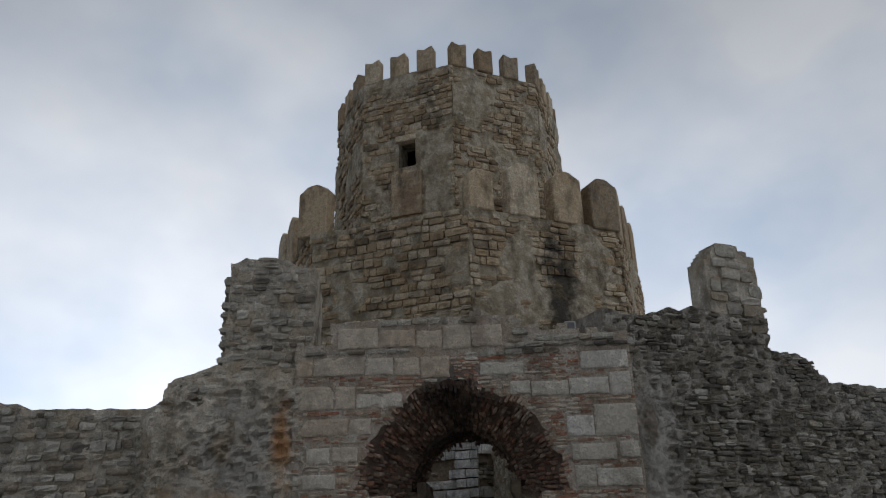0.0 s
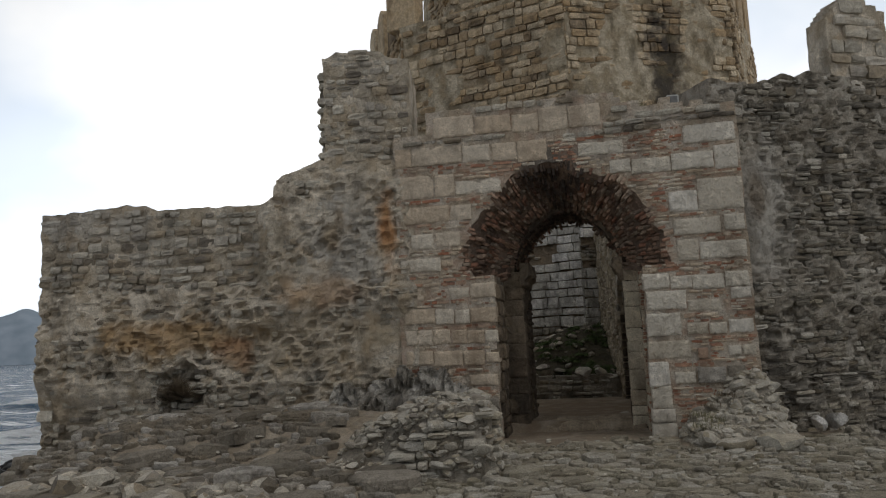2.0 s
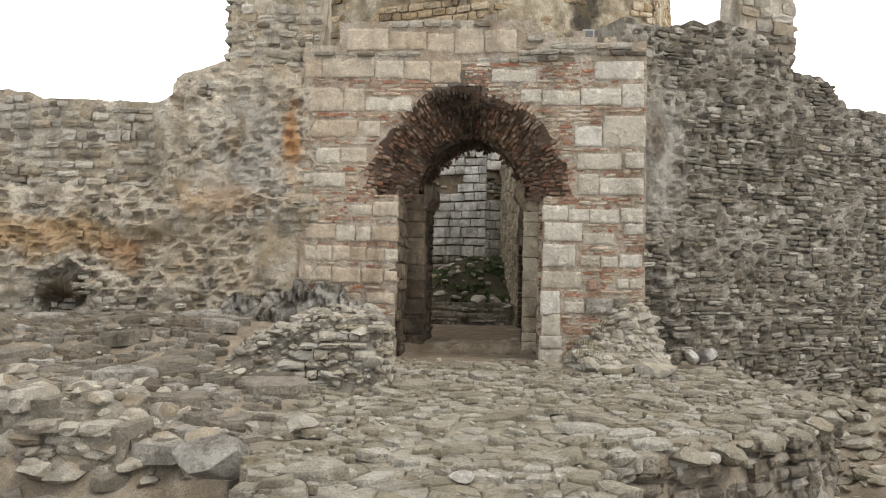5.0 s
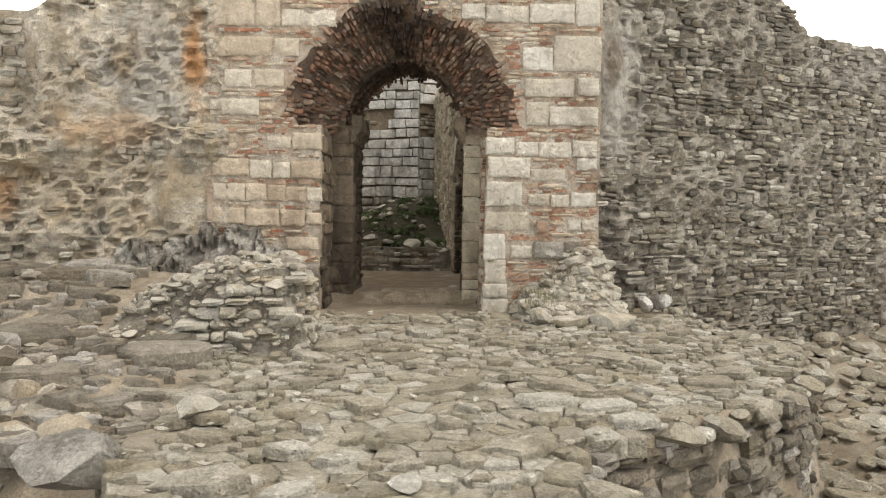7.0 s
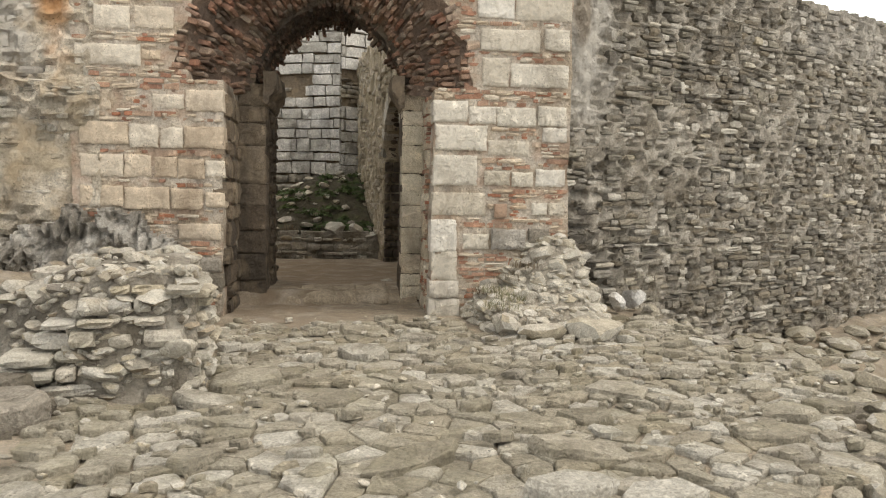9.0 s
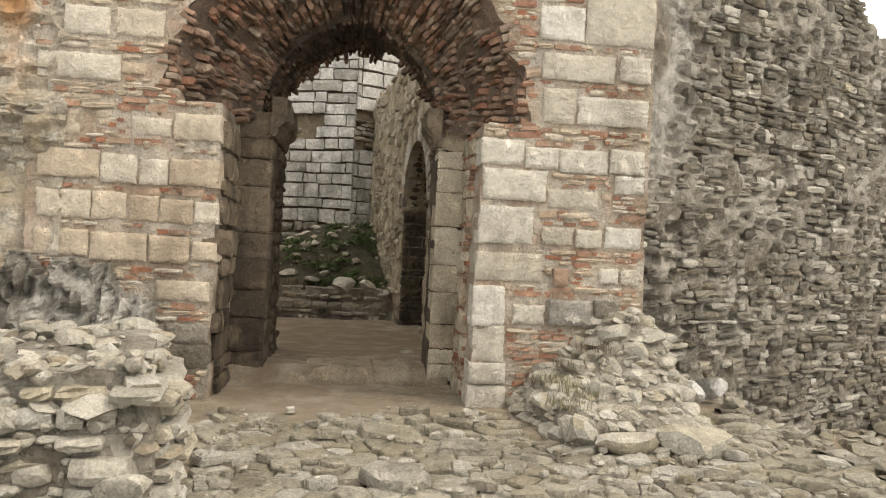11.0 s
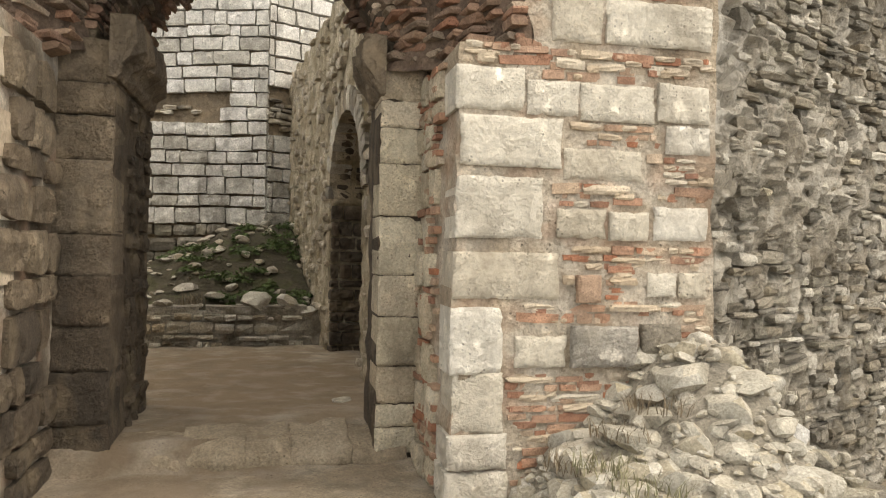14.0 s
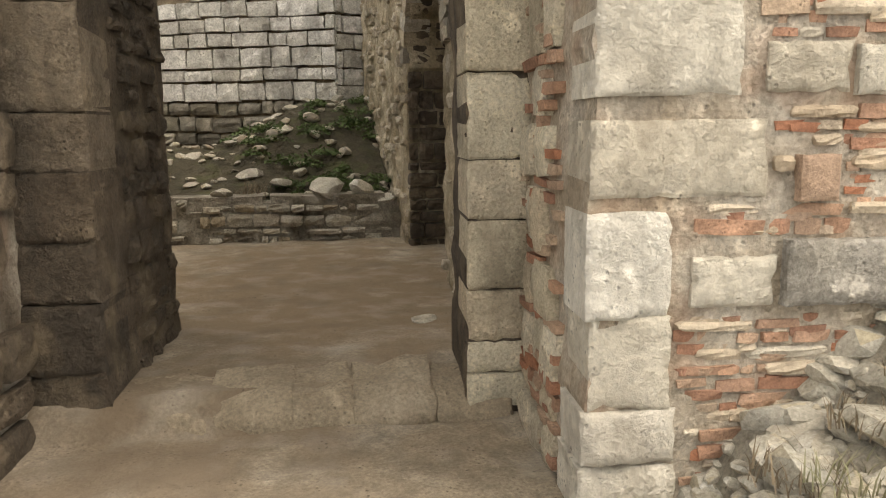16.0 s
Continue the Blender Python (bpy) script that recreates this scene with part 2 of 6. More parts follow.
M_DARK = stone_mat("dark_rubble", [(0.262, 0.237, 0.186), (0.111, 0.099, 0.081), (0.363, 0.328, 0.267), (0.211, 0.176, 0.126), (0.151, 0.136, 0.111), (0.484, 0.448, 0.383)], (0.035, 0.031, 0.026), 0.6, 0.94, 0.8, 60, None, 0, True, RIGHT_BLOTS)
M_PLASTER = stone_mat("old_lime_mortar", [(0.582, 0.51, 0.403), (0.426, 0.364, 0.274), (0.672, 0.599, 0.493), (0.493, 0.398, 0.274)], (0.055, 0.046, 0.036), 0.5, 0.95, 1.0, 45, (0.40, 0.29, 0.17), 0.4, False, LEFT_BLOTS)
M_MORTAR = stone_mat("grey_lime_mortar", [(0.28, 0.247, 0.193), (0.183, 0.156, 0.118), (0.387, 0.349, 0.291), (0.269, 0.22, 0.156)], (0.05, 0.045, 0.036), 0.55, 0.95, 1.0, 45, (0.46, 0.425, 0.365), 0.6, False, RIGHT_BLOTS)
# Brown passage earth; the shade at the left jamb's foot is put in too.
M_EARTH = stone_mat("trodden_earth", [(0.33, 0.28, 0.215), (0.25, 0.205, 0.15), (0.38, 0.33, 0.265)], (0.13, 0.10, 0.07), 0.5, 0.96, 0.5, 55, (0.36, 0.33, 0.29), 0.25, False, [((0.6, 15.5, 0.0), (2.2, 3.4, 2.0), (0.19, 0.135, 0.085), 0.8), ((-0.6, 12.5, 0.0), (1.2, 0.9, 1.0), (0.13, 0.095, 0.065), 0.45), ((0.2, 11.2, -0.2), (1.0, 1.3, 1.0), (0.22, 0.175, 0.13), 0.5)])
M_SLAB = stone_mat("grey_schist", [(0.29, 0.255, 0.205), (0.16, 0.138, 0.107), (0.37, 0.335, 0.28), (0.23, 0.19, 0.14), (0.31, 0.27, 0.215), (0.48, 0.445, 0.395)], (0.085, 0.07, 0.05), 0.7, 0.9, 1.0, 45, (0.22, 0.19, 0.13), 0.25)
M_BARE = stone_mat("bare_grey_limestone", [(0.426, 0.398, 0.353), (0.246, 0.224, 0.19), (0.526, 0.498, 0.448), (0.347, 0.314, 0.263)], (0.08, 0.072, 0.06), 0.5, 0.9, 1.0, 40, None, 0, False)
M_STEP = stone_mat("muddy_worn_step", [(0.354, 0.295, 0.218), (0.283, 0.23, 0.165), (0.413, 0.348, 0.266)], (0.14, 0.105, 0.07), 0.6, 0.93, 0.7, 50, None, 0, False)
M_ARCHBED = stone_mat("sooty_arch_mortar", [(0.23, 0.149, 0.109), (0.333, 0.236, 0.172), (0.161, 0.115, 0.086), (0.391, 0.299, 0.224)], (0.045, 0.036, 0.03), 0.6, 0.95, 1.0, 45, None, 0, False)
M_FLAG = stone_mat("pale_grey_flagstone", [(0.389, 0.351, 0.277), (0.289, 0.256, 0.195), (0.456, 0.417, 0.339), (0.333, 0.289, 0.211), (0.423, 0.384, 0.316), (0.511, 0.478, 0.411)], (0.12, 0.10, 0.07), 0.6, 0.9, 0.9, 45, (0.25, 0.225, 0.145), 0.35)
M_TOWER = stone_mat("tower_limestone", [(0.54, 0.42, 0.275), (0.37, 0.275, 0.17), (0.62, 0.52, 0.38), (0.46, 0.335, 0.2), (0.19, 0.14, 0.09), (0.58, 0.48, 0.34)], (0.08, 0.06, 0.038), 0.7, 0.92, 0.8, 30, (0.42, 0.29, 0.15), 0.45, True, KEEP_BLOTS)
M_WHITE = stone_mat("whitish_ashlar", [(0.577, 0.555, 0.51), (0.488, 0.466, 0.421), (0.643, 0.621, 0.587), (0.399, 0.377, 0.333)], (0.10, 0.09, 0.075), 0.7, 0.9, 0.7, 30)
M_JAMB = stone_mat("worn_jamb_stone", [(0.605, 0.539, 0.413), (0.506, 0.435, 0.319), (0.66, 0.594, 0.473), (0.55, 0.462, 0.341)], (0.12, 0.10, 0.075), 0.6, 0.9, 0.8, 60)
# Soot over the arch; the left reveal's shade put in; darker pier foot.
M_BEDDING = stone_mat("pinkish_lime_bedding", [(0.50, 0.425, 0.335), (0.42, 0.34, 0.25), (0.58, 0.515, 0.43), (0.48, 0.39, 0.30)], (0.13, 0.10, 0.075), 0.5, 0.95, 0.9, 45, (0.40, 0.22, 0.14), 0.35, False, [((0.25, 11.5, 4.55), (1.0, 1.0, 0.35), STAIN_AND_SHADE, 0.7), ((-0.9, 12.45, 1.2), (0.3, 0.75, 2.4), (0.09, 0.07, 0.05), 0.85), ((-1.2, 11.6, 0.15), (0.9, 0.6, 0.5), (0.14, 0.115, 0.085), 0.7)])
M_SOIL = stone_mat("dark_weedy_soil", [(0.10, 0.085, 0.06), (0.07, 0.06, 0.04), (0.14, 0.115, 0.08)], (0.03, 0.03, 0.02), 0.5, 0.97, 1.0, 40, (0.08, 0.085, 0.035), 0.6, False)
# Passage, left jamb and niche: their shade is put into this dark stone tone.
M_SHADE_TONED = stone_mat("shade_toned_stone", [(0.115, 0.09, 0.066), (0.075, 0.06, 0.046), (0.145, 0.11, 0.078), (0.095, 0.075, 0.057)], (0.035, 0.03, 0.025), 0.6, 0.9, 1.0, 50, (0.27, 0.21, 0.14), 0.5)
M_YELLOW = stone_mat("yellowed_plaster", [(0.504, 0.42, 0.291), (0.358, 0.291, 0.196), (0.582, 0.504, 0.381), (0.426, 0.336, 0.218)], (0.08, 0.065, 0.04), 0.65, 0.95, 1.0, 45, (0.22, 0.175, 0.10), 0.5, False, KEEP_BLOTS)
# Browner than the right reveal's stone: the left side's shade is in the colour.
M_DIM_BROWN = stone_mat("dim_brown_stone", [(0.254, 0.2, 0.141), (0.172, 0.134, 0.098), (0.328, 0.262, 0.189), (0.213, 0.164, 0.115)], (0.045, 0.038, 0.03), 0.65, 0.9, 1.0, 55, (0.36, 0.28, 0.19), 0.5)
M_BED = stone_mat("pale_mortar_bed", [(0.40, 0.36, 0.295), (0.31, 0.275, 0.22), (0.46, 0.42, 0.355)], (0.08, 0.07, 0.055), 0.5, 0.95, 0.9, 45, None, 0, False)
M_HEAP = stone_mat("bleached_fieldstone", [(0.44, 0.41, 0.345), (0.36, 0.33, 0.27), (0.52, 0.49, 0.43), (0.38, 0.33, 0.24), (0.46, 0.42, 0.35)], (0.17, 0.145, 0.11), 0.45, 0.92, 0.6, 60)
M_ROCK = stone_mat("wet_black_rock", [(0.021, 0.02, 0.018), (0.03, 0.027, 0.024), (0.015, 0.014, 0.013)], (0.015, 0.015, 0.015), 0.5, 0.55, 0.8, 14)


def sea_mat():
    m = bpy.data.materials.new("sea_water")
    m.use_nodes = True
    n, l = m.node_tree.nodes, m.node_tree.links
    bsdf = n["Principled BSDF"]
    geo = n.new("ShaderNodeNewGeometry")
    mp = n.new("ShaderNodeMapping")
    mp.inputs["Scale"].default_value = (0.16, 0.42, 0.4)
    mp.inputs["Rotation"].default_value = (0, 0, 0.25)
    l.new(geo.outputs["Position"], mp.inputs[0])
    foam = n.new("ShaderNodeTexNoise")
    foam.inputs["Scale"].default_value, foam.inputs["Detail"].default_value, foam.inputs["Roughness"].default_value = 1.0, 9, 0.68
    l.new(mp.outputs[0], foam.inputs["Vector"])
    dist = n.new("ShaderNodeVectorMath")
    dist.operation = "DISTANCE"
    dist.inputs[1].default_value = (-9, 14, -3)
    l.new(geo.outputs["Position"], dist.inputs[0])
    surf = n.new("ShaderNodeMapRange")
    surf.inputs[1].default_value, surf.inputs[2].default_value, surf.inputs[3].default_value, surf.inputs[4].default_value = 8, 45, 0.19, 0.03
    l.new(dist.outputs["Value"], surf.inputs[0])
    ad = n.new("ShaderNodeMath")
    l.new(foam.outputs[0], ad.inputs[0])
    l.new(surf.outputs[0], ad.inputs[1])
    # crests turn white
    sep = n.new("ShaderNodeSeparateXYZ")
    l.new(geo.outputs["Position"], sep.inputs[0])
    cr = n.new("ShaderNodeMapRange")
    cr.inputs[1].default_value, cr.inputs[2].default_value, cr.inputs[4].default_value = -2.8, -2.4, 0.3
    l.new(sep.outputs[2], cr.inputs[0])
    ad2 = n.new("ShaderNodeMath")
    l.new(ad.outputs[0], ad2.inputs[0])
    l.new(cr.outputs[0], ad2.inputs[1])
    fr = n.new("ShaderNodeMapRange")
    fr.inputs[1].default_value, fr.inputs[2].default_value = 0.56, 0.64
    l.new(ad2.outputs[0], fr.inputs[0])
    col = n.new("ShaderNodeMix")
    col.data_type = "RGBA"
    col.inputs[6].default_value, col.inputs[7].default_value = (0.012, 0.07, 0.14, 1), (0.9, 0.92, 0.93, 1)
    l.new(fr.outputs[0], col.inputs[0])
    l.new(col.outputs[2], bsdf.inputs["Base Color"])
    bsdf.inputs["IOR"].default_value = 1.33
    sp = n.new("ShaderNodeMapRange")
    sp.inputs[3].default_value, sp.inputs[4].default_value = 0.05, 0.9
    l.new(fr.outputs[0], sp.inputs[0])
    l.new(sp.outputs[0], bsdf.inputs["Specular IOR Level"])
    rg = n.new("ShaderNodeMapRange")
    rg.inputs[3].default_value, rg.inputs[4].default_value = 0.2, 0.3
    l.new(fr.outputs[0], rg.inputs[0])
    l.new(rg.outputs[0], bsdf.inputs["Roughness"])
    wv = n.new("ShaderNodeTexNoise")
    wv.inputs["Scale"].default_value, wv.inputs["Detail"].default_value = 6, 6
    l.new(mp.outputs[0], wv.inputs["Vector"])
    bp = n.new("ShaderNodeBump")
    bp.inputs["Strength"].default_value, bp.inputs["Distance"].default_value = 1.0, 5.0
    l.new(wv.outputs[0], bp.inputs["Height"])
    l.new(bp.outputs[0], bsdf.inputs["Normal"])
    return m


def plain_mat(name, a, b, scale, rough, bump=0.3, metal=0.0):
    m = bpy.data.materials.new(name)
    m.use_nodes = True
    n, l = m.node_tree.nodes, m.node_tree.links
    bsdf = n["Principled BSDF"]
    bsdf.inputs["Roughness"].default_value, bsdf.inputs["Metallic"].default_value = rough, metal
    geo = n.new("ShaderNodeNewGeometry")
    no = n.new("ShaderNodeTexNoise")
    no.inputs["Scale"].default_value, no.inputs["Detail"].default_value = scale, 7
    l.new(geo.outputs["Position"], no.inputs["Vector"])
    ra = n.new("ShaderNodeValToRGB")
    ra.color_ramp.elements[0].position, ra.color_ramp.elements[0].color = 0.35, (*a, 1)
    ra.color_ramp.elements[1].position, ra.color_ramp.elements[1].color = 0.65, (*b, 1)
    l.new(no.outputs[0], ra.inputs[0])
    l.new(ra.outputs[0], bsdf.inputs["Base Color"])
    bp = n.new("ShaderNodeBump")
    bp.inputs["Strength"].default_value, bp.inputs["Distance"].default_value = bump, 0.02
    l.new(no.outputs[0], bp.inputs["Height"])
    l.new(bp.outputs[0], bsdf.inputs["Normal"])
    return m


M_SEA = sea_mat()
# Distance haze is put into the hills' blue-grey colour.
M_HILL = plain_mat("haze_tinted_hillside", (0.20, 0.25, 0.30), (0.27, 0.32, 0.38), 0.02, 1.0)
M_LEAF = plain_mat("green_leaves", (0.045, 0.075, 0.02), (0.10, 0.14, 0.045), 5, 0.8)
M_GRASS = plain_mat("greyish_grass", (0.14, 0.135, 0.07), (0.24, 0.22, 0.13), 7, 0.9)
M_DRY = plain_mat("dry_brown_twigs", (0.10, 0.075, 0.05), (0.22, 0.17, 0.11), 6, 0.95)
M_METAL = plain_mat("grey_painted_metal", (0.10, 0.10, 0.10), (0.16, 0.16, 0.155), 9, 0.6)
M_LAMPGLASS = plain_mat("chalky_grey_paint", (0.34, 0.34, 0.32), (0.42, 0.42, 0.40), 9, 0.3)


# ---- building helpers ----
def mesh_object(name, verts, faces, mat, parent=None, smooth=False):
    me = bpy.data.meshes.new(name)
    me.from_pydata([tuple(v) for v in verts], [], faces)
    me.materials.append(mat)
    if smooth:
        me.polygons.foreach_set("use_smooth", [True] * len(me.polygons))
    me.update()
    ob = new(name, me)
    if parent:
        ob.parent = parent
    return ob


def part(name, bm, material, parent, label=""):
    me = bpy.data.meshes.new(name)
    bm.to_mesh(me)
    bm.free()
    me.materials.append(material)
    ob = new(name, me)
    ob.parent = parent
    if label:
        ob["label"] = label
    return ob


def at(x, y, angle):
    """A wall's own frame: x along the face, y into the wall, z up."""
    return pose(x, y, 0, 0, 0, angle)


def nz(x, y, z=0.0, s=1.0):
    return noise.noise(Vector((x * s, y * s, z * s)))


def core(name, inside, u0, u1, z0, z1, m, depth, mat, cell=0.12, amp=0.05, v0=0.0, wob=0.03, bulge=None, seed=0.0, parent=None, snap=None):
    """A wall's body: every cell for which inside(u, z) holds, with a rough face at v0 and a back at v0 + depth."""
    nu, nzc = max(1, round((u1 - u0) / cell)), max(1, round((z1 - z0) / cell))
    du, dz = (u1 - u0) / nu, (z1 - z0) / nzc
    on = [[bool(inside(u0 + (i + 0.5) * du, z0 + (j + 0.5) * dz)) for j in range(nzc)] for i in range(nu)]
    ids, verts, faces = {}, [], []

    def vid(i, j, back):
        k = (i, j, back)
        if k not in ids:
            u, z = u0 + i * du, z0 + j * dz
            a = nz(u + seed, z, 3.1, 4.0) * 0.6 + nz(u + seed, z, 9.7, 9.0) * 0.4
            if back:
                v = v0 + depth
            else:
                v = v0 - amp * a - (bulge(u, z) if bulge else 0.0)
            ids[k] = len(verts)
            if snap:
                u, z = snap(u, z)
            verts.append(m @ Vector((u + wob * nz(u, z, 5.5 + seed, 5), v, z + wob * nz(u, z, 8.5 + seed, 5))))
        return ids[k]

    for i in range(nu):
        for j in range(nzc):
            if not on[i][j]:
                continue
            a, b, c, d = (i, j), (i + 1, j), (i + 1, j + 1), (i, j + 1)
            faces.append([vid(*p, 0) for p in (a, b, c, d)])
            faces.append([vid(*p, 1) for p in (d, c, b, a)])
            for di, dj, p, q in ((0, -1, b, a), (1, 0, c, b), (0, 1, d, c), (-1, 0, a, d)):
                if not (0 <= i + di < nu and 0 <= j + dj < nzc and on[i + di][j + dj]):
                    faces.append([vid(*p, 0), vid(*q, 0), vid(*q, 1), vid(*p, 1)])
    return mesh_object(name, verts, faces, mat, parent)


def stone_template(k, nx=3, ny=3, rough=0.09, chamfer=0.10, depth=1.0):
    """A unit stone: x and z from -0.5 to 0.5, its face at y = 0 and its tail at y = 1."""
    rng = random.Random(100 + k)
    verts, faces = [], []
    for j in range(ny + 1):
        for i in range(nx + 1):
            x, z = i / nx - 0.5, j / ny - 0.5
            edge = i in (0, nx) or j in (0, ny)
            corner = i in (0, nx) and j in (0, ny)
            sh = 1 - (chamfer if corner else chamfer * 0.45 if edge else 0) * rng.uniform(0.5, 1.3)
            y = (0.10 if corner else 0.04 if edge else 0.0) * (chamfer / 0.10) + rng.uniform(-1, 1) * rough * (0.6 if edge else 1)
            verts.append((x * sh + rng.uniform(-1, 1) * 0.03, y, z * sh + rng.uniform(-1, 1) * 0.04))
    w = nx + 1
    for j in range(ny):
        for i in range(nx):
            a = j * w + i
            faces.append((a, a + 1, a + 1 + w, a + w))
    ring = [i for i in range(w)] + [j * w + nx for j in range(1, ny + 1)] + [ny * w + i for i in range(nx - 1, -1, -1)] + [j * w for j in range(ny - 1, 0, -1)]
    base = len(verts)
    for r in ring:
        verts.append((verts[r][0] * 1.0, depth, verts[r][2] * 1.0))
    for t in range(len(ring)):
        s = (t + 1) % len(ring)
        faces.append((ring[s], ring[t], base + t, base + s))
    return verts, faces


def lump_template(k, rough=0.22):
    """A unit loose stone: a broken, flattened lump about one unit across."""
    rng = random.Random(500 + k)
    bm = bmesh.new()
    bmesh.ops.create_icosphere(bm, subdivisions=2, radius=0.5)
    cuts = [Vector((rng.uniform(-1, 1), rng.uniform(-1, 1), rng.uniform(-1, 1))).normalized() for _ in range(9)]
    for v in bm.verts:
        for c in cuts:
            over = (v.co.dot(c) - 0.29) * 0.85
            if over > 0:
                v.co -= c * over
        v.co *= 1 + rng.uniform(-1, 1) * rough * 0.18
    verts = [tuple(v.co) for v in bm.verts]
    faces = [tuple(v.index for v in f.verts) for f in bm.faces]
    bm.free()
    return verts, faces


def slab_template(k):
    """A unit flat slab: an uneven outline with a worn rim; the top at z = 0.5, the foot at z = -0.5."""
    rng = random.Random(900 + k)
    sides = rng.choice((5, 6, 6, 7, 8))
    verts, faces = [], []
    rim = [(2 * math.pi * (i + rng.uniform(-0.3, 0.3)) / sides, rng.uniform(0.36, 0.58)) for i in range(sides)]
    for sc, z in ((1.0, -0.5), (1.0, 0.2), (0.93, 0.44), (0.5, 0.5)):
        for a, r in rim:
            verts.append((math.cos(a) * r * sc, math.sin(a) * r * sc, z + rng.uniform(-0.16, 0.16)))
    verts.append((0, 0, 0.5 + rng.uniform(-0.15, 0.15)))
    for lev in range(3):
        for i in range(sides):
            j = (i + 1) % sides
            faces.append((lev * sides + i, lev * sides + j, (lev + 1) * sides + j, (lev + 1) * sides + i))
    for i in range(sides):
        faces.append((3 * sides + i, 3 * sides + (i + 1) % sides, 4 * sides))
    return verts, faces


def brick_template(k):
    return stone_template(700 + k, 2, 1, 0.10, 0.10)


STONES = [stone_template(k) for k in range(12)]
ASHLARS = [stone_template(300 + k, 3, 3, 0.035, 0.03) for k in range(8)]
LUMPS = [lump_template(k) for k in range(12)]
SLABS = [slab_template(k) for k in range(18)]
BRICKS = [brick_template(k) for k in range(8)]
SHARED = {}


def crisp(me):
    """Rounded faces with broken, sharp arrises."""
    me.polygons.foreach_set("use_smooth", [True] * len(me.polygons))
    me.set_sharp_from_angle(angle=radians(24))


def shared_mesh(kind, i, name, mat):
    key = (id(kind), i, name, mat.name)
    if key not in SHARED:
        me = bpy.data.meshes.new(name)
        me.from_pydata(kind[i][0], [], kind[i][1])
        me.materials.append(mat)
        if kind is LUMPS:
            crisp(me)
        SHARED[key] = me
    return SHARED[key]


PENDING = []


def pieces(parent, name, kind, items, mat, near=300, focus=(0.4, 9.0, 1.0), stuff_name=None, label=""):
    """items: poses of unit pieces. The nearest to the middle of the plan become parts, the rest one joined mesh."""
    f = Vector(focus)
    items = sorted(items, key=lambda m: (m.translation - f).length)
    PENDING.append((parent, name, kind, items[:near], mat))
    rest = items[near:]
    if not rest:
        return
    vs, fs, off = [], [], 0
    for n_, m in enumerate(rest):
        tv, tf = kind[n_ * 7 % len(kind)]
        a = np.array(tv) @ np.array(m.to_3x3()).T + np.array(m.translation)
        vs.append(a)
        fs.extend(tuple(i + off for i in face) for face in tf)
        off += len(tv)
    ob = mesh_object(stuff_name or name + "work", np.concatenate(vs).tolist(), fs, mat, parent)
    if kind is LUMPS:
        crisp(ob.data)
    tagged(ob, kind="stuff")


def lay_pending():
    for parent, name, kind, items, mat in PENDING:
        for n_, m in enumerate(items):
            ob = new(name, shared_mesh(kind, n_ * 5 % len(kind), name, mat))
            ob.parent = parent
            ob.matrix_basis = m


def courses(inside, u0, u1, z0, z1, m, h, w, rng, proud=(0.02, 0.06), deep=0.14, skip=0.0, gap=0.012, slope=0.0, wavy=0.03, face=None, clip=False, tight=0.78):
    """Stones in uneven courses over a wall's face; h and w: ranges of height and width."""
    out = []
    z = z0
    while z < z1:
        hh = rng.uniform(*h)
        u = u0 - rng.uniform(0, w[1])
        while u < u1:
            ww = rng.uniform(*w) * rng.choice((0.8, 1, 1, 1.25))
            if clip:
                if u < u0:
                    u, ww = u0, max(0.12, u + ww - u0)
                ww = min(ww, u1 - u) if u1 - u - ww > 0.1 else u1 - u
            uc, zc = u + ww / 2, z + hh / 2 + slope * (u - u0) + wavy * nz(u, z, 2.2, 0.9)
            hs = hh * rng.uniform(tight, 1.0)
            if all(inside(uc + a * ww * 0.42, zc + b * hs * 0.42) for a in (-1, 1) for b in (-1, 1)) and rng.random() >= skip:
                p = rng.uniform(*proud) + (face(uc, zc) if face else 0.0)
                out.append(m @ pose(uc, -p, zc, *(a_ * (0.3 if clip else 1) for a_ in (rng.uniform(-3, 3), rng.uniform(-3, 3), rng.uniform(-4, 4)))) @ Matrix.Diagonal((ww - gap, deep, hs - gap, 1)))
            u += ww
        z += hh
    return out


def setting(name):
    return tagged(new(name), kind="structure")


def between(x, a, b):
    return a <= x <= b


def step(x, a, b):
    t = min(1, max(0, (x - a) / (b - a)))
    return t * t * (3 - 2 * t)


# ---- plan of the gate: its own frame, x along the front, y inward ----
GATE = at(0.35, 11.58, -6.28)
OUT_L, OUT_R = -1.26, 1.21          # outer reveal
IN_L, IN_R = -0.90, 0.90            # inner doorway
STEP_V = 1.12                       # where the inner doorway begins
BACK_L, BACK_R = 2.52, 1.78         # where the passage ends on its two sides
ARCH_U, ARCH_Z, ARCH_R, VAULT_R = -0.10, 2.84, 1.70, 0.97
GATE_L, GATE_R = -2.95, 2.89


def gate_top(u):
    if u < -2.35:
        return 5.15
    if u < 1.0:
        return 5.62 + 0.12 * nz(u, 0.3, 0, 2.0)
    return 5.45 - 0.16 * (u - 1.0) + 0.12 * nz(u, 1.3, 0, 3.0)


def reach(a, p):
    """The radius at angle a of a unit arch; p = 2 is round, less is pointed."""
    return 1.0 / (abs(math.cos(a)) ** p + abs(math.sin(a)) ** p) ** (1 / p)


P_FRONT, P_BACK = 2.0, 1.6


def ragged(a, s=0.0):
    """How the broken mouth of the arch strays from a true curve; s: 0 at the front, 1 at the vault."""
    return 1 + (0.13 * nz(a * 2.3, 1.7, 0.3) + 0.07 * nz(a * 7, 4.2, 0.9)) * (1 - s)


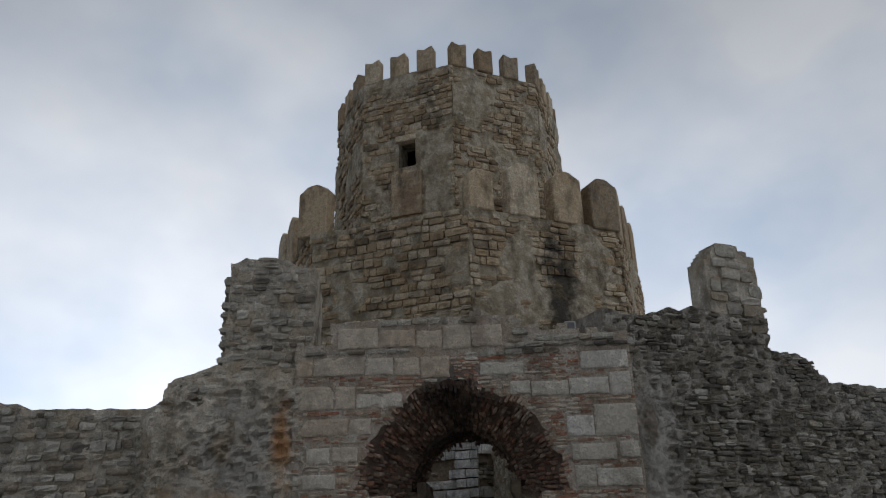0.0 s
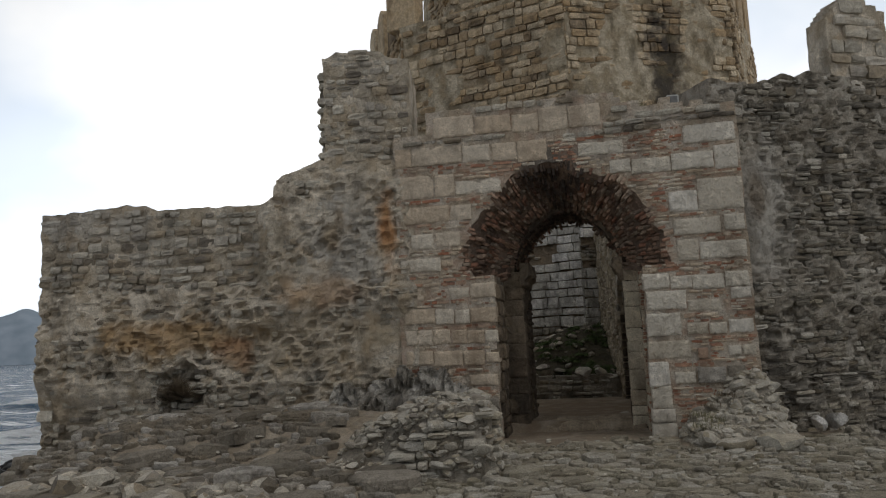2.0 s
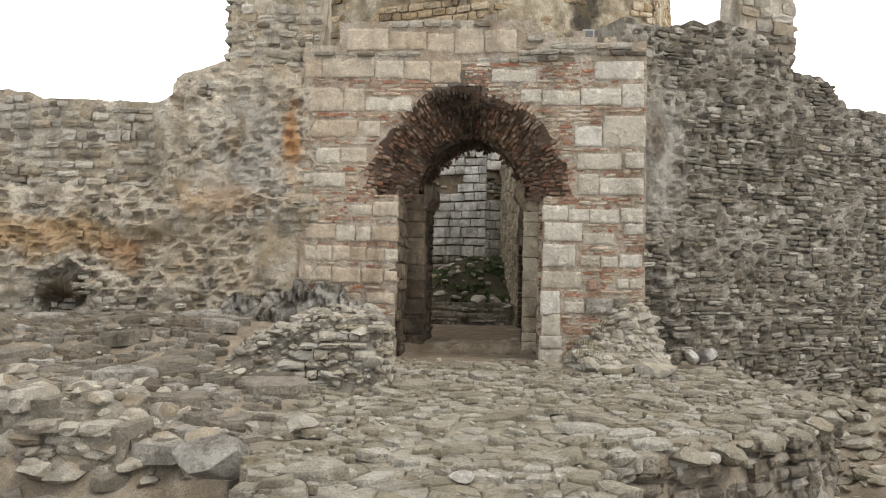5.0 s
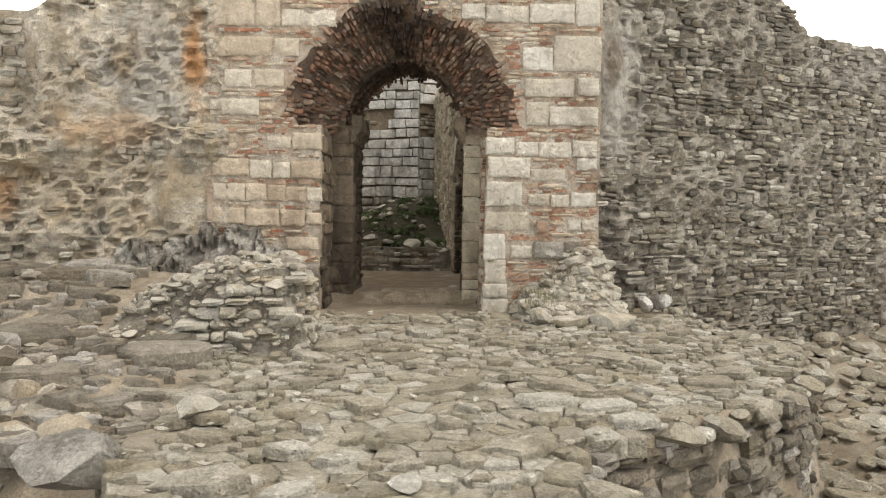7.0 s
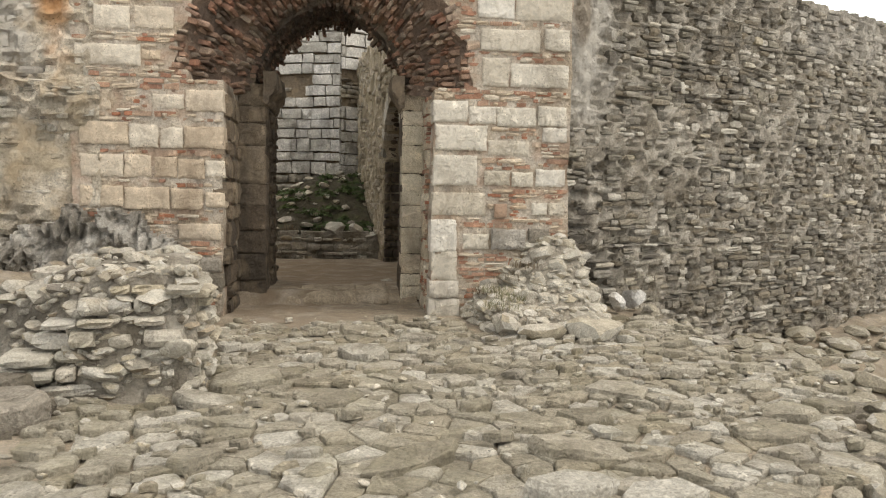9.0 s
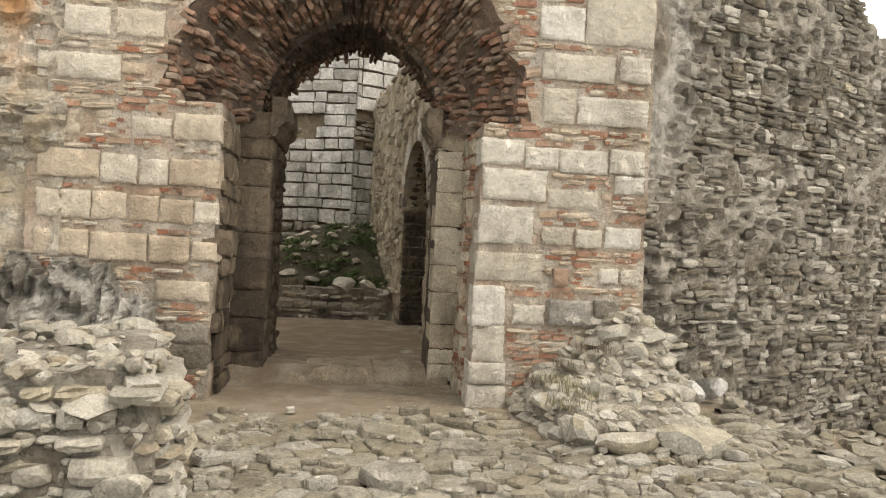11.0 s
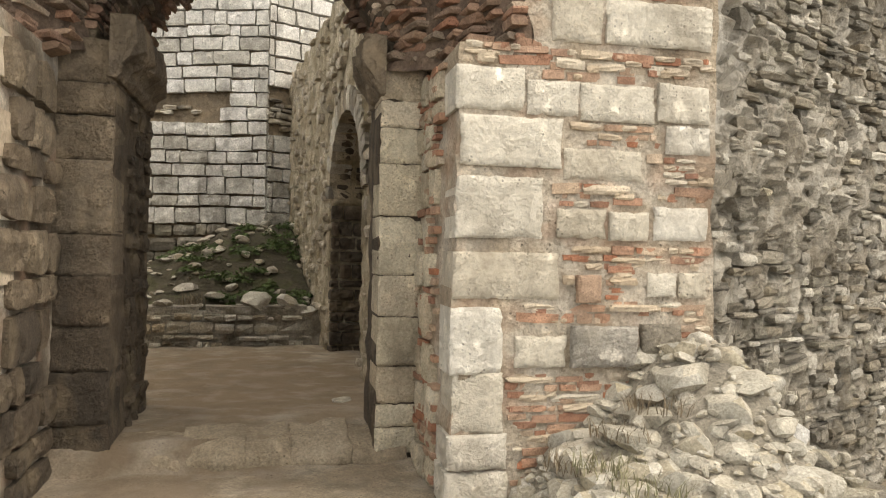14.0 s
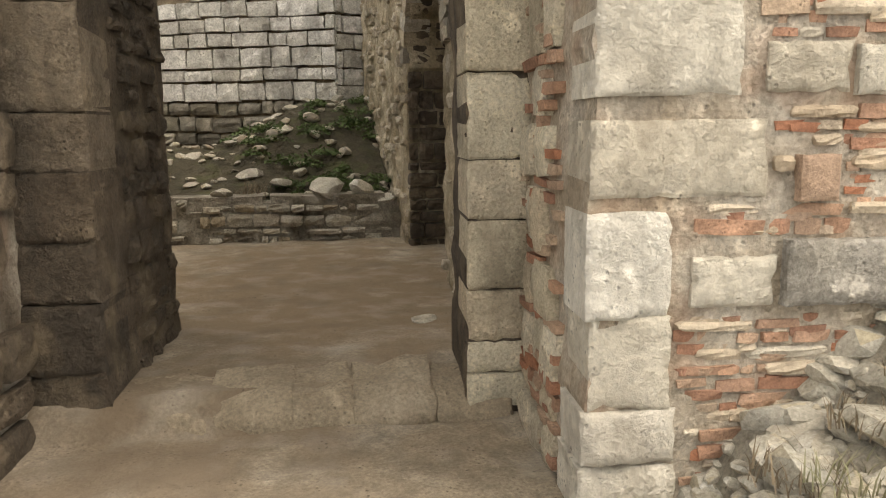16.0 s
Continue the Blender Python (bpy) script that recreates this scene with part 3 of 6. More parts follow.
def in_arch(u, z, cu, cz, r, p):
    return z >= cz - 0.1 and math.hypot(u - cu, z - cz) < r * reach(math.atan2(z - cz, u - cu), p)


def gate_front(u, z):
    if not (between(u, GATE_L, GATE_R) and between(z, -0.5, gate_top(u))):
        return False
    if z < 2.62 and between(u, OUT_L, OUT_R):
        return False
    return not in_arch(u, z, ARCH_U, ARCH_Z - 0.1, ARCH_R * ragged(math.atan2(z - ARCH_Z + 0.1, u - ARCH_U)), P_FRONT)


def gate_back(u, z):
    if not (between(u, GATE_L, GATE_R) and between(z, -0.5, 5.3)):
        return False
    if z < 2.8 and between(u, IN_L, IN_R):
        return False
    return not in_arch(u, z, -0.06, 2.84, VAULT_R, P_BACK)


def to_ring(cu, cz, r, p=2.0, jambs=(), stray=None):
    """Draws the vertices next to an arch and its jambs onto them."""
    def snap(u, z):
        d = math.hypot(u - cu, z - cz)
        rr = r * reach(math.atan2(z - cz, u - cu), p) if d > 0.01 else r
        if stray:
            rr *= stray(math.atan2(z - cz, u - cu))
        if z > cz - 0.12 and abs(d - rr) < 0.1:
            return cu + (u - cu) * rr / d, cz + (z - cz) * rr / d
        if z <= cz:
            for j in jambs:
                if abs(u - j) < 0.055:
                    return j, z
        return u, z
    return snap


def to_top(top, cell=0.12):
    """Draws the vertices next to the wall's head onto its outline."""
    def snap(u, z):
        t = top(u)
        return (u, t) if abs(z - t) < cell * 0.8 else (u, z)
    return snap


wall_gate = setting("wall_gate")
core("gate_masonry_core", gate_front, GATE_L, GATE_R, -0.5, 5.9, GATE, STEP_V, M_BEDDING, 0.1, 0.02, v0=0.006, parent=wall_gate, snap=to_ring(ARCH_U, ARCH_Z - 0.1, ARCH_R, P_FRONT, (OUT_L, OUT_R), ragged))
# The passage's shade is put into its core's dark colour.
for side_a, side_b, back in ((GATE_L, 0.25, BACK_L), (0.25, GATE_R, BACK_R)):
    core("passage_masonry_core", gate_back, side_a, side_b, -0.5, 5.3, GATE, back - STEP_V, M_SHADE_TONED, 0.1, 0.06, v0=STEP_V + 0.004, parent=wall_gate, snap=to_ring(-0.06, 2.84, VAULT_R, P_BACK, (IN_L, IN_R)))

# ---- left curtain wall ----
LEFT = at(-2.62, 11.98, 180 - 176.5)


def left_top(u):
    if u > -1.25:
        return 6.82 + 0.2 * step(u, -1.2, -0.7) + 0.4 * max(0.0, 1 - abs(u + 0.44) / 0.22) - 0.3 * step(u, -0.3, 0.1) + 0.06 * nz(u, 0, 0, 4)
    if u > -2.3:
        return 4.16 + 0.5 * step(u, -2.3, -1.95) + 0.22 * step(u, -1.95, -1.3) + 0.05 * nz(u, 0, 0, 4)
    return 4.13 + 0.03 * nz(u, 0, 0, 5) + (0.10 - 0.10 * step(-u, 5.0, 6.5) if u < -4.55 else 0)


def left_in(u, z):
    return between(u, -6.5, 0.35) and between(z, -1.2, left_top(u))


def web(u, z, su, sz):
    """Ridges of mortar left standing round lost stones: 1 on a ridge, 0 in a socket."""
    d, _ = noise.voronoi(Vector((u * su, 0.37, z * sz)))
    return step(d[1] - d[0], 0.45, 0.08)


def left_bulge(u, z):
    """Lime rendering that still clings: thick beside the gate and in a band below the middle."""
    b = 0.10 * step(u, -2.6, -2.1) * step(z, 1.9, 2.3) * (1 - step(z, 4.3, 4.8))
    b += 0.13 * step(nz(u, z, 4.4, 0.8), -0.1, 0.2) * step(z, 0.9, 1.2) * (1 - step(z, 2.3, 2.7))
    b -= 0.12 * step(-z, -1.0 - 0.25 * nz(u, 1, 0, 1.3), -0.6) * step(-u, 1.2, 2.0)
    b -= 0.30 * (1 - step(math.hypot((u + 3.95) / 0.45, (z - 0.98) / 0.42) + 0.5 * nz(u, z, 7.7, 2.6), 0.6, 1.0))
    b -= 0.11 * (1 - web(u, z, 3.6, 5.5)) * (1 - step(z, 2.6, 3.0)) * step(nz(u, z, 6.6, 1.1), -0.25, 0.1)
    b -= 0.10 * (1 - web(u, z, 3.6, 5.2)) * step(nz(u, z, 2.6, 1.4), -0.3, 0.1) * step(z, 2.6, 3.0) * step(u, -2.6, -2.2) * (1 - step(z, 4.4, 4.8))
    return b + 0.03 - 0.06 * step(z, 2.5, 2.8) * step(-u, 2.2, 2.6) - 0.06 * step(z, 4.6, 5.0)


wall_left = setting("wall_left")
core("curtain_masonry_core", left_in, -6.5, 0.35, -1.2, 6.9, LEFT, 1.9, M_PLASTER, 0.055, 0.07, bulge=left_bulge, seed=4.0, parent=wall_left, snap=to_top(left_top, 0.06))

# ---- right curtain wall ----
RIGHT = at(3.15, 11.86, 21.0)


def right_top(u):
    if u < 3.75:
        return 5.74 + 0.2 * step(u, 0.7, 1.4) + 0.08 * nz(u, 2, 0, 3)
    if u < 5.0:
        return 5.28 - 0.1 * step(u, 4.3, 4.75) - 0.4 * step(u, 4.7, 5.0) + 0.04 * nz(u, 2, 0, 5)
    return 4.72 + 0.03 * nz(u, 2, 0, 4)


def right_in(u, z):
    return between(u, -0.3, 14) and between(z, -1.8, right_top(u))


def merlon_in(u, z):
    u = u + 0.07 * nz(z, 3, 0, 3)
    return between(u, 2.36, 3.78) and between(z, 5.5, 7.5 - 0.45 * step(-u, -2.85, -2.36) - 0.2 * step(u, 3.2, 3.75))


wall_right = setting("wall_right")
core("curtain_masonry_core", right_in, -0.3, 10.2, -1.8, 6.2, RIGHT, 1.3, M_MORTAR, 0.06, 0.07, bulge=lambda u, z: 0.06 - 0.09 * (1 - web(u, z, 3.4, 5.6)) * (1 - step(-u, -1.0, -0.6) * step(z, 2.2, 2.8) * (1 - step(z, 4.2, 4.6))) + 0.05 * step(nz(u, z, 1.2, 0.7), 0.05, 0.3) + 0.05 * step(-u, -0.9, -0.4) * step(z, 2.2, 3.0), seed=9.0, parent=wall_right, snap=to_top(right_top, 0.07))


# ---- ground: one sheet of rock, earth and paving that falls to the sea ----
EDGE = [(1.02, -7.0), (1.05, 5.0), (1.9, 5.35), (2.7, 5.8), (3.5, 6.45), (4.1, 7.2), (4.5, 7.9), (4.65, 8.6), (4.58, 9.3), (4.5, 10.2), (4.62, 11.2), (4.95, 12.9)]


def edge_x(y):
    for (xa, ya), (xb, yb) in zip(EDGE, EDGE[1:]):
        if ya <= y <= yb:
            return xa + (xb - xa) * (y - ya) / (yb - ya)
    return 4.95 if y > 12 else 1.02


def terrace_edge(y):
    """How far left the broken terrace reaches."""
    return 4.15 - 0.45 * (1 - step(y, 5.5, 7.5)) + 0.74 * (max(3.0, min(y, 9.2)) - 4.4) + 0.9 * step(y, 9.0, 10.2) + 0.25 * nz(y, 1, 0, 1.1)


def causeway_left(y):
    """The seaward edge of the causeway, which widens towards the platform."""
    return 1.45 + 0.27 * max(0.0, min(y, 5.5) - 3.7)


def ground_z(x, y):
    rough = 0.035 * nz(x, y, 0.4, 2.6) + 0.02 * nz(x, y, 3.4, 7.0)
    base = -0.22 + 0.05 * step(y, 5, 11)
    if y > 12.75 and -1.6 < x < 14 and y > 12.3 + (x - 3.15) * 0.384:
        return 0.0 + rough * 0.5 - 0.05 * step(y, 13.3, 15)
    # right of the platform and the causeway: rocks well below
    ex = edge_x(y)
    low = -1.5 + 0.55 * step(y, 8.5, 14.0) + 0.25 * nz(x, y, 1.1, 0.9) + 3 * rough
    z = base + rough - 0.10 * step(x, 2.0, 4.8)
    z = z + (low - z) * step(x, ex - 0.06, ex + 0.08)
    # left of it: broken terrace under the wall
    if x < -0.6:
        left = -0.32 + 0.28 * step(y, 5.4, 7.6) + 0.48 * step(y, 8.6, 10.6) + 0.10 * nz(x, y, 6.2, 1.1) + 2 * rough
        left -= 0.5 * step(-x, 7.0, 8.3) * step(y, 8.5, 10)
        left -= 0.5 * step(5.6 - y, 0, 0.3)
        k = step(-x, causeway_left(y), causeway_left(y) + 0.14) if y < 5.5 else step(-x, 1.2, 2.4)
        z = z + (left - z) * k
        brink = terrace_edge(y)
        fall = step(-x, brink, brink + 0.5)
        z = z + (-2.2 + 0.6 * nz(x, y, 2, 0.5) - z) * fall
        z -= 1.6 * step(-x, 8.5, 13)
    return z


def make_ground():
    cell, x0, x1, y0, y1 = 0.16, -14.0, 14.0, -8.0, 33.0
    nx, ny = round((x1 - x0) / cell), round((y1 - y0) / cell)
    verts = [(x0 + i * cell, y0 + j * cell, ground_z(x0 + i * cell, y0 + j * cell)) for j in range(ny + 1) for i in range(nx + 1)]
    faces = [(j * (nx + 1) + i, j * (nx + 1) + i + 1, (j + 1) * (nx + 1) + i + 1, (j + 1) * (nx + 1) + i) for j in range(ny) for i in range(nx)]
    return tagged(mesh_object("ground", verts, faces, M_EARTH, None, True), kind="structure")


ground = make_ground()


def make_sea():
    """One sheet of choppy water to the horizon, fine near the shore and coarse far out."""
    rings = [4.0 * 1.036 ** k for k in range(198)]
    spokes = 260
    verts, faces = [], []
    for r in rings:
        for s in range(spokes):
            a = radians(85) + radians(120) * s / (spokes - 1)
            x, y = -2 + r * math.cos(a), 8 + r * math.sin(a)
            amp = 0.32 * step(r, 6, 16) * (1 - 0.6 * step(r, 60, 300))
            out = math.hypot(x + 9, y - 12)
            z = -3.0 + amp * (nz(x, y, 0.2, 0.22) + 0.6 * nz(x * 0.5 + y * 0.2, y, 4.2, 0.5) + 0.3 * nz(x, y, 7.2, 1.1))
            for crest in (26.0, 36.0, 50.0, 74.0):
                z += (0.25 + 0.012 * crest) * math.exp(-((out - crest + 5 * nz(x, y, crest, 0.07)) / (1.2 + 0.02 * crest)) ** 2) * step(nz(x, y, crest + 3, 0.05), -0.25, 0.15)
            verts.append((x, y, z))
    for i in range(len(rings) - 1):
        for s in range(spokes - 1):
            a = i * spokes + s
            faces.append((a, a + spokes, a + spokes + 1, a + 1))
    return tagged(mesh_object("water", verts, faces, M_SEA, None, True), kind="structure")


make_sea()


def make_hills():
    """The ridge across the bay."""
    verts, faces = [], []
    n_ = 260
    for k in range(n_ + 1):
        a = radians(95 + 75 * k / n_)
        deg = 95 + 75 * k / n_
        h = 60 + 75 * math.exp(-((deg - 125.2) / 4.5) ** 2) + 24 * math.exp(-((deg - 124.9) / 0.9) ** 2) + 85 * math.exp(-((deg - 135.4) / 2.0) ** 2) + 6 * nz(deg, 0, 0, 0.7) + 5 * nz(deg, 3, 0, 1.9)
        for r, z in ((2300, -4), (2380, h * 0.55), (2500, h), (2900, -4)):
            verts.append((r * math.cos(a), r * math.sin(a), z + (6 * nz(deg, r, 0, 0.9) if z > 0 else 0)))
    for k in range(n_):
        for q in range(3):
            a = k * 4 + q
            faces.append((a, a + 1, a + 5, a + 4))
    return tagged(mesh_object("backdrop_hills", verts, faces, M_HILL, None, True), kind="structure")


make_hills()

# ---- keep: a lower and an upper octagon behind the gate ----
KEEP_X, KEEP_Y, KEEP_R, KEEP_TOP = 1.57, 30.5, 8.2, 12.9
UP_X, UP_R, UP_TOP = 1.3, 5.35, 20.9


def oct_corner(r, k, turn=0.0):
    a = radians(-90 + turn + 45 * k)
    return (UP_X if r < 6 else KEEP_X) + r * math.cos(a), KEEP_Y + r * math.sin(a)


def face_frame(r, k, turn=0.0):
    """The frame of the face from corner k to corner k + 1, and its width."""
    (xa, ya), (xb, yb) = oct_corner(r, k, turn), oct_corner(r, k + 1, turn)
    return at(xa, ya, math.degrees(math.atan2(yb - ya, xb - xa))), math.hypot(xb - xa, yb - ya)


keep = setting("wall_keep")
for r, top, base, body in ((KEEP_R, 8.1, -0.5, M_DIM_BROWN), (KEEP_R, KEEP_TOP, 8.1, M_YELLOW), (UP_R, UP_TOP, 10.0, M_YELLOW)):
    for k in range(8):
        m, wd = face_frame(r - 0.10, k, -1.0)
        window = (lambda u, z: not (between(u, 1.65, 2.4) and between(z, 16.4, 17.6))) if (r == UP_R and k == 7) else (lambda u, z: True)
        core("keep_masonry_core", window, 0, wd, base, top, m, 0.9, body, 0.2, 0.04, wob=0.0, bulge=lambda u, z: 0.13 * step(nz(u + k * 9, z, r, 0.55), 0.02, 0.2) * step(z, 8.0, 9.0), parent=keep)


def roof_disc(r, z, name):
    pts = [oct_corner(r, k, -1.0) for k in range(8)]
    verts = [(x, y, z) for x, y in pts] + [(x, y, z - 0.3) for x, y in pts]
    faces = [tuple(range(8)), tuple(range(15, 7, -1))] + [(k, k + 8, (k + 1) % 8 + 8, (k + 1) % 8) for k in range(8)]
    return mesh_object(name, verts, faces, M_TOWER, keep)


roof_disc(KEEP_R - 0.2, KEEP_TOP - 1.2, "terrace_floor")
roof_disc(UP_R - 0.2, UP_TOP - 0.9, "terrace_floor")

# ---- the gate's dressed blocks, bricks and tiles ----
RIGHT_BLOCKS = [
    (1.2, 2.19, 0.42, 0.26), (1.64, 2.18, 0.33, 0.21), (1.98, 2.16, 0.49, 0.23), (2.49, 2.18, 0.36, 0.24), (1.23, 1.86, 0.63, 0.3), (1.88, 1.8, 0.51, 0.19),
    (2.55, 1.98, 0.31, 0.18), (1.21, 1.43, 0.54, 0.37), (1.84, 1.44, 0.32, 0.18), (2.18, 1.43, 0.27, 0.18), (2.48, 1.44, 0.37, 0.21), (1.2, 1.07, 0.66, 0.28),
    (2.44, 1.09, 0.19, 0.15), (2.65, 1.08, 0.2, 0.16), (1.19, 0.62, 0.32, 0.4), (1.21, 0.27, 0.31, 0.36), (1.18, 0.06, 0.37, 0.21), (1.17, -0.2, 0.39, 0.25), (1.59, 0.66, 0.32, 0.19)]
UPPER_BLOCKS = [
    (1.72, 3.45, 0.45, 0.34), (2.18, 3.44, 0.7, 0.52), (1.76, 3.06, 0.73, 0.26), (2.55, 3.08, 0.31, 0.26), (1.79, 2.63, 0.33, 0.35), (2.14, 2.64, 0.72, 0.28),
    (0.81, 4.19, 0.34, 0.22), (1.17, 4.14, 0.63, 0.25), (1.81, 4.14, 0.66, 0.28), (2.49, 4.1, 0.36, 0.4), (0.31, 4.53, 0.74, 0.22), (2.03, 4.57, 0.81, 0.31)]
LEFT_BLOCKS = [
    (-2.2, 5.09, 0.72, 0.38), (-1.45, 5.1, 0.63, 0.31), (-0.8, 5.05, 0.46, 0.33), (-0.33, 5.02, 0.5, 0.44), (0.18, 5.04, 0.54, 0.39), (-2.93, 4.62, 0.3, 0.34),
    (-2.63, 4.62, 0.92, 0.33), (-1.7, 4.61, 0.49, 0.3), (-1.18, 4.58, 0.44, 0.32), (-0.73, 4.53, 0.51, 0.37), (-2.88, 4.04, 0.63, 0.41), (-2.22, 4.04, 0.35, 0.39),
    (-1.85, 4.04, 0.81, 0.25), (-2.88, 3.59, 0.89, 0.29), (-1.98, 3.6, 0.39, 0.27), (-2.69, 3.14, 0.4, 0.26), (-2.24, 3.15, 0.43, 0.26), (-2.9, 2.73, 0.72, 0.24),
    (-2.17, 2.81, 0.21, 0.11), (-2.9, 2.22, 0.39, 0.24)]
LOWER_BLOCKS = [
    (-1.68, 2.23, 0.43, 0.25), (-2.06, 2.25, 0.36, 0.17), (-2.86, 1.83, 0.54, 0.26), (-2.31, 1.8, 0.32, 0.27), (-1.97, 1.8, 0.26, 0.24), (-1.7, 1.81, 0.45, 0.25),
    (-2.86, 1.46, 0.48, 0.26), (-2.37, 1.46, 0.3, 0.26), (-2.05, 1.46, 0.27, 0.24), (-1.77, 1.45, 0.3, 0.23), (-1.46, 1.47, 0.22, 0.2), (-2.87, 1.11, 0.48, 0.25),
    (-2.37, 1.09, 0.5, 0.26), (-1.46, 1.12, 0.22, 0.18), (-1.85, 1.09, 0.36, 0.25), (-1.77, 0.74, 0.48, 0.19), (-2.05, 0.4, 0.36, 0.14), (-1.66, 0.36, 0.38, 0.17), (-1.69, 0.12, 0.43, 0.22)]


def block_mesh(w, h, d, seed):
    """A dressed block, its face worn and pitted, its arrises chipped. The first faces are the face proper, the next its narrow chamfer."""
    nx, ny = max(2, round(w / 0.05)), max(2, round(h / 0.05))
    c = 0.013
    xs = [0.0] + [c + (w - 2 * c) * i / nx for i in range(nx + 1)] + [w]
    zs = [0.0] + [c + (h - 2 * c) * j / ny for j in range(ny + 1)] + [h]
    nx, ny = nx + 2, ny + 2
    verts = []
    for j, z in enumerate(zs):
        for i, x in enumerate(xs):
            rim = i in (0, nx) or j in (0, ny)
            e = min(x, w - x, z, h - z)
            y = 0.013 * nz(x + seed, z, seed, 4.5) + 0.010 * nz(x, z + seed, seed, 15) + 0.016 * (1 - step(e, 0, 0.10)) * max(0.0, nz(x, z, seed + 4, 6)) * 2
            chip = 0.016 * max(0.0, nz(x * 17 + seed, z * 17, seed)) + 0.004 * nz(x * 40, z * 40, seed)
            px, pz = x, z
            if rim:
                y += 0.008 + chip
            if e < 0.02:
                px += chip * (1 if x < w / 2 else -1) * (min(x, w - x) < 0.02)
                pz += chip * (1 if z < h / 2 else -1) * (min(z, h - z) < 0.02)
            verts.append((px, y, pz))
    k = nx + 1
    quads = [(i, j) for j in range(ny) for i in range(nx)]
    inner = [q for q in quads if 0 < q[0] < nx - 1 and 0 < q[1] < ny - 1]
    outer = [q for q in quads if q not in inner]
    faces = [(j * k + i, j * k + i + 1, (j + 1) * k + i + 1, (j + 1) * k + i) for i, j in inner + outer]
    ring = list(range(k)) + [j * k + nx for j in range(1, ny + 1)] + [ny * k + i for i in range(nx - 1, -1, -1)] + [j * k for j in range(ny - 1, 0, -1)]
    base = len(verts)
    verts += [(verts[r][0], d, verts[r][2]) for r in ring]
    faces += [(ring[(t + 1) % len(ring)], ring[t], base + t, base + (t + 1) % len(ring)) for t in range(len(ring))]
    return verts, faces, len(inner)


def dressed(blocks, mat, proud, depth, m, parent, name="block"):
    for n_, (u, z, w, h) in enumerate(blocks):
        v, f, front = block_mesh(w, h, depth, u * 3.1 + z * 7.7)
        p = proud + 0.02 * nz(u * 5, z * 5)
        ob = mesh_object(name, v, f, mat, parent, False)
        ob.data.polygons.foreach_set("use_smooth", [i < front for i in range(len(ob.data.polygons))])
        ob.matrix_basis = m @ pose(u, -p, z, 0, 0.6 * nz(u, z, 9, 8), 0.8 * nz(u, z, 4, 9))


dressed(RIGHT_BLOCKS, M_ASHLAR, 0.022, 0.32, GATE, wall_gate)
dressed(UPPER_BLOCKS, M_ASHLAR, 0.022, 0.32, GATE, wall_gate)
dressed(LEFT_BLOCKS, M_OCHRE, 0.016, 0.32, GATE, wall_gate)
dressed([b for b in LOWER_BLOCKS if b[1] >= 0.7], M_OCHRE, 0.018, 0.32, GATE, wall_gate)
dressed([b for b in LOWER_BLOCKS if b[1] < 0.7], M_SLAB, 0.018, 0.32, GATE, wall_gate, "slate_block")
ODD_STONES, RED_STONES = [(1.94, 0.66, 0.42, 0.25), (2.4, 0.72, 0.25, 0.2)], [(1.97, 1.05, 0.15, 0.17)]
dressed(ODD_STONES, M_SLAB, 0.05, 0.3, GATE, wall_gate, "river_stone")
dressed(RED_STONES, M_BRICK, 0.05, 0.3, GATE, wall_gate, "square_brick")
ALL_BLOCKS = ODD_STONES + RED_STONES + RIGHT_BLOCKS + UPPER_BLOCKS + LEFT_BLOCKS + LOWER_BLOCKS


def free_of_blocks(u, z):
    return gate_front(u, z) and not any(a - 0.01 < u < a + w + 0.01 and b - 0.01 < z < b + h + 0.01 for a, b, w, h in ALL_BLOCKS)


def free_low(u, z):
    return free_of_blocks(u, z) and z < 4.9


def free_high(u, z):
    return free_of_blocks(u, z) and z >= 4.85


rng = random.Random(11)
tiles = courses(free_low, GATE_L, GATE_R, -0.3, 4.95, GATE, (0.045, 0.075), (0.10, 0.30), rng, (0.002, 0.024), 0.12, 0.0, 0.008, wavy=0.015)
tiles += courses(free_low, GATE_L, GATE_R, -0.3, 4.95, GATE, (0.04, 0.06), (0.06, 0.14), rng, (0.0, 0.018), 0.12, 0.35, 0.006, wavy=0.02)
tiles = [t for t in tiles if rng.random() < 0.8]
brick_tiles = [t for t in tiles if rng.random() < 0.62]
chip_tiles = [t for t in tiles if t not in brick_tiles]
pieces(wall_gate, "brick", BRICKS, brick_tiles, M_BRICK, 300, (1.5, 11, 1.2), "brick_packing")
pieces(wall_gate, "packing_stone", STONES, chip_tiles, M_OCHRE, 200, (1.5, 11, 1.2), "stone_packing")
pieces(wall_gate, "rubble_stone", STONES, courses(free_high, GATE_L, GATE_R, 4.85, 5.9, GATE, (0.09, 0.17), (0.14, 0.36), rng, (0.0, 0.09), 0.2, 0.1), M_RUBBLE, 120, (0.5, 11, 5), "rubble_facing")

# reveals of the outer opening
REVEAL_R = GATE @ pose(OUT_R, 0, 0, 0, 0, -90)
REVEAL_L = GATE @ pose(OUT_L, 0, 0, 0, 0, 90)
rng = random.Random(12)
right_rev = courses(lambda u, z: between(u, -STEP_V, -0.34) and z < 2.55, -STEP_V, 0, -0.2, 2.6, REVEAL_R, (0.12, 0.34), (0.16, 0.36), rng, (0.035, 0.065), 0.16, 0.0, tight=0.86)
left_rev = courses(lambda u, z: between(u, 0.02, STEP_V) and z < 2.55, 0, STEP_V, -0.2, 2.6, REVEAL_L, (0.14, 0.34), (0.18, 0.45), rng, (0.035, 0.065), 0.16, 0.0, tight=0.86)
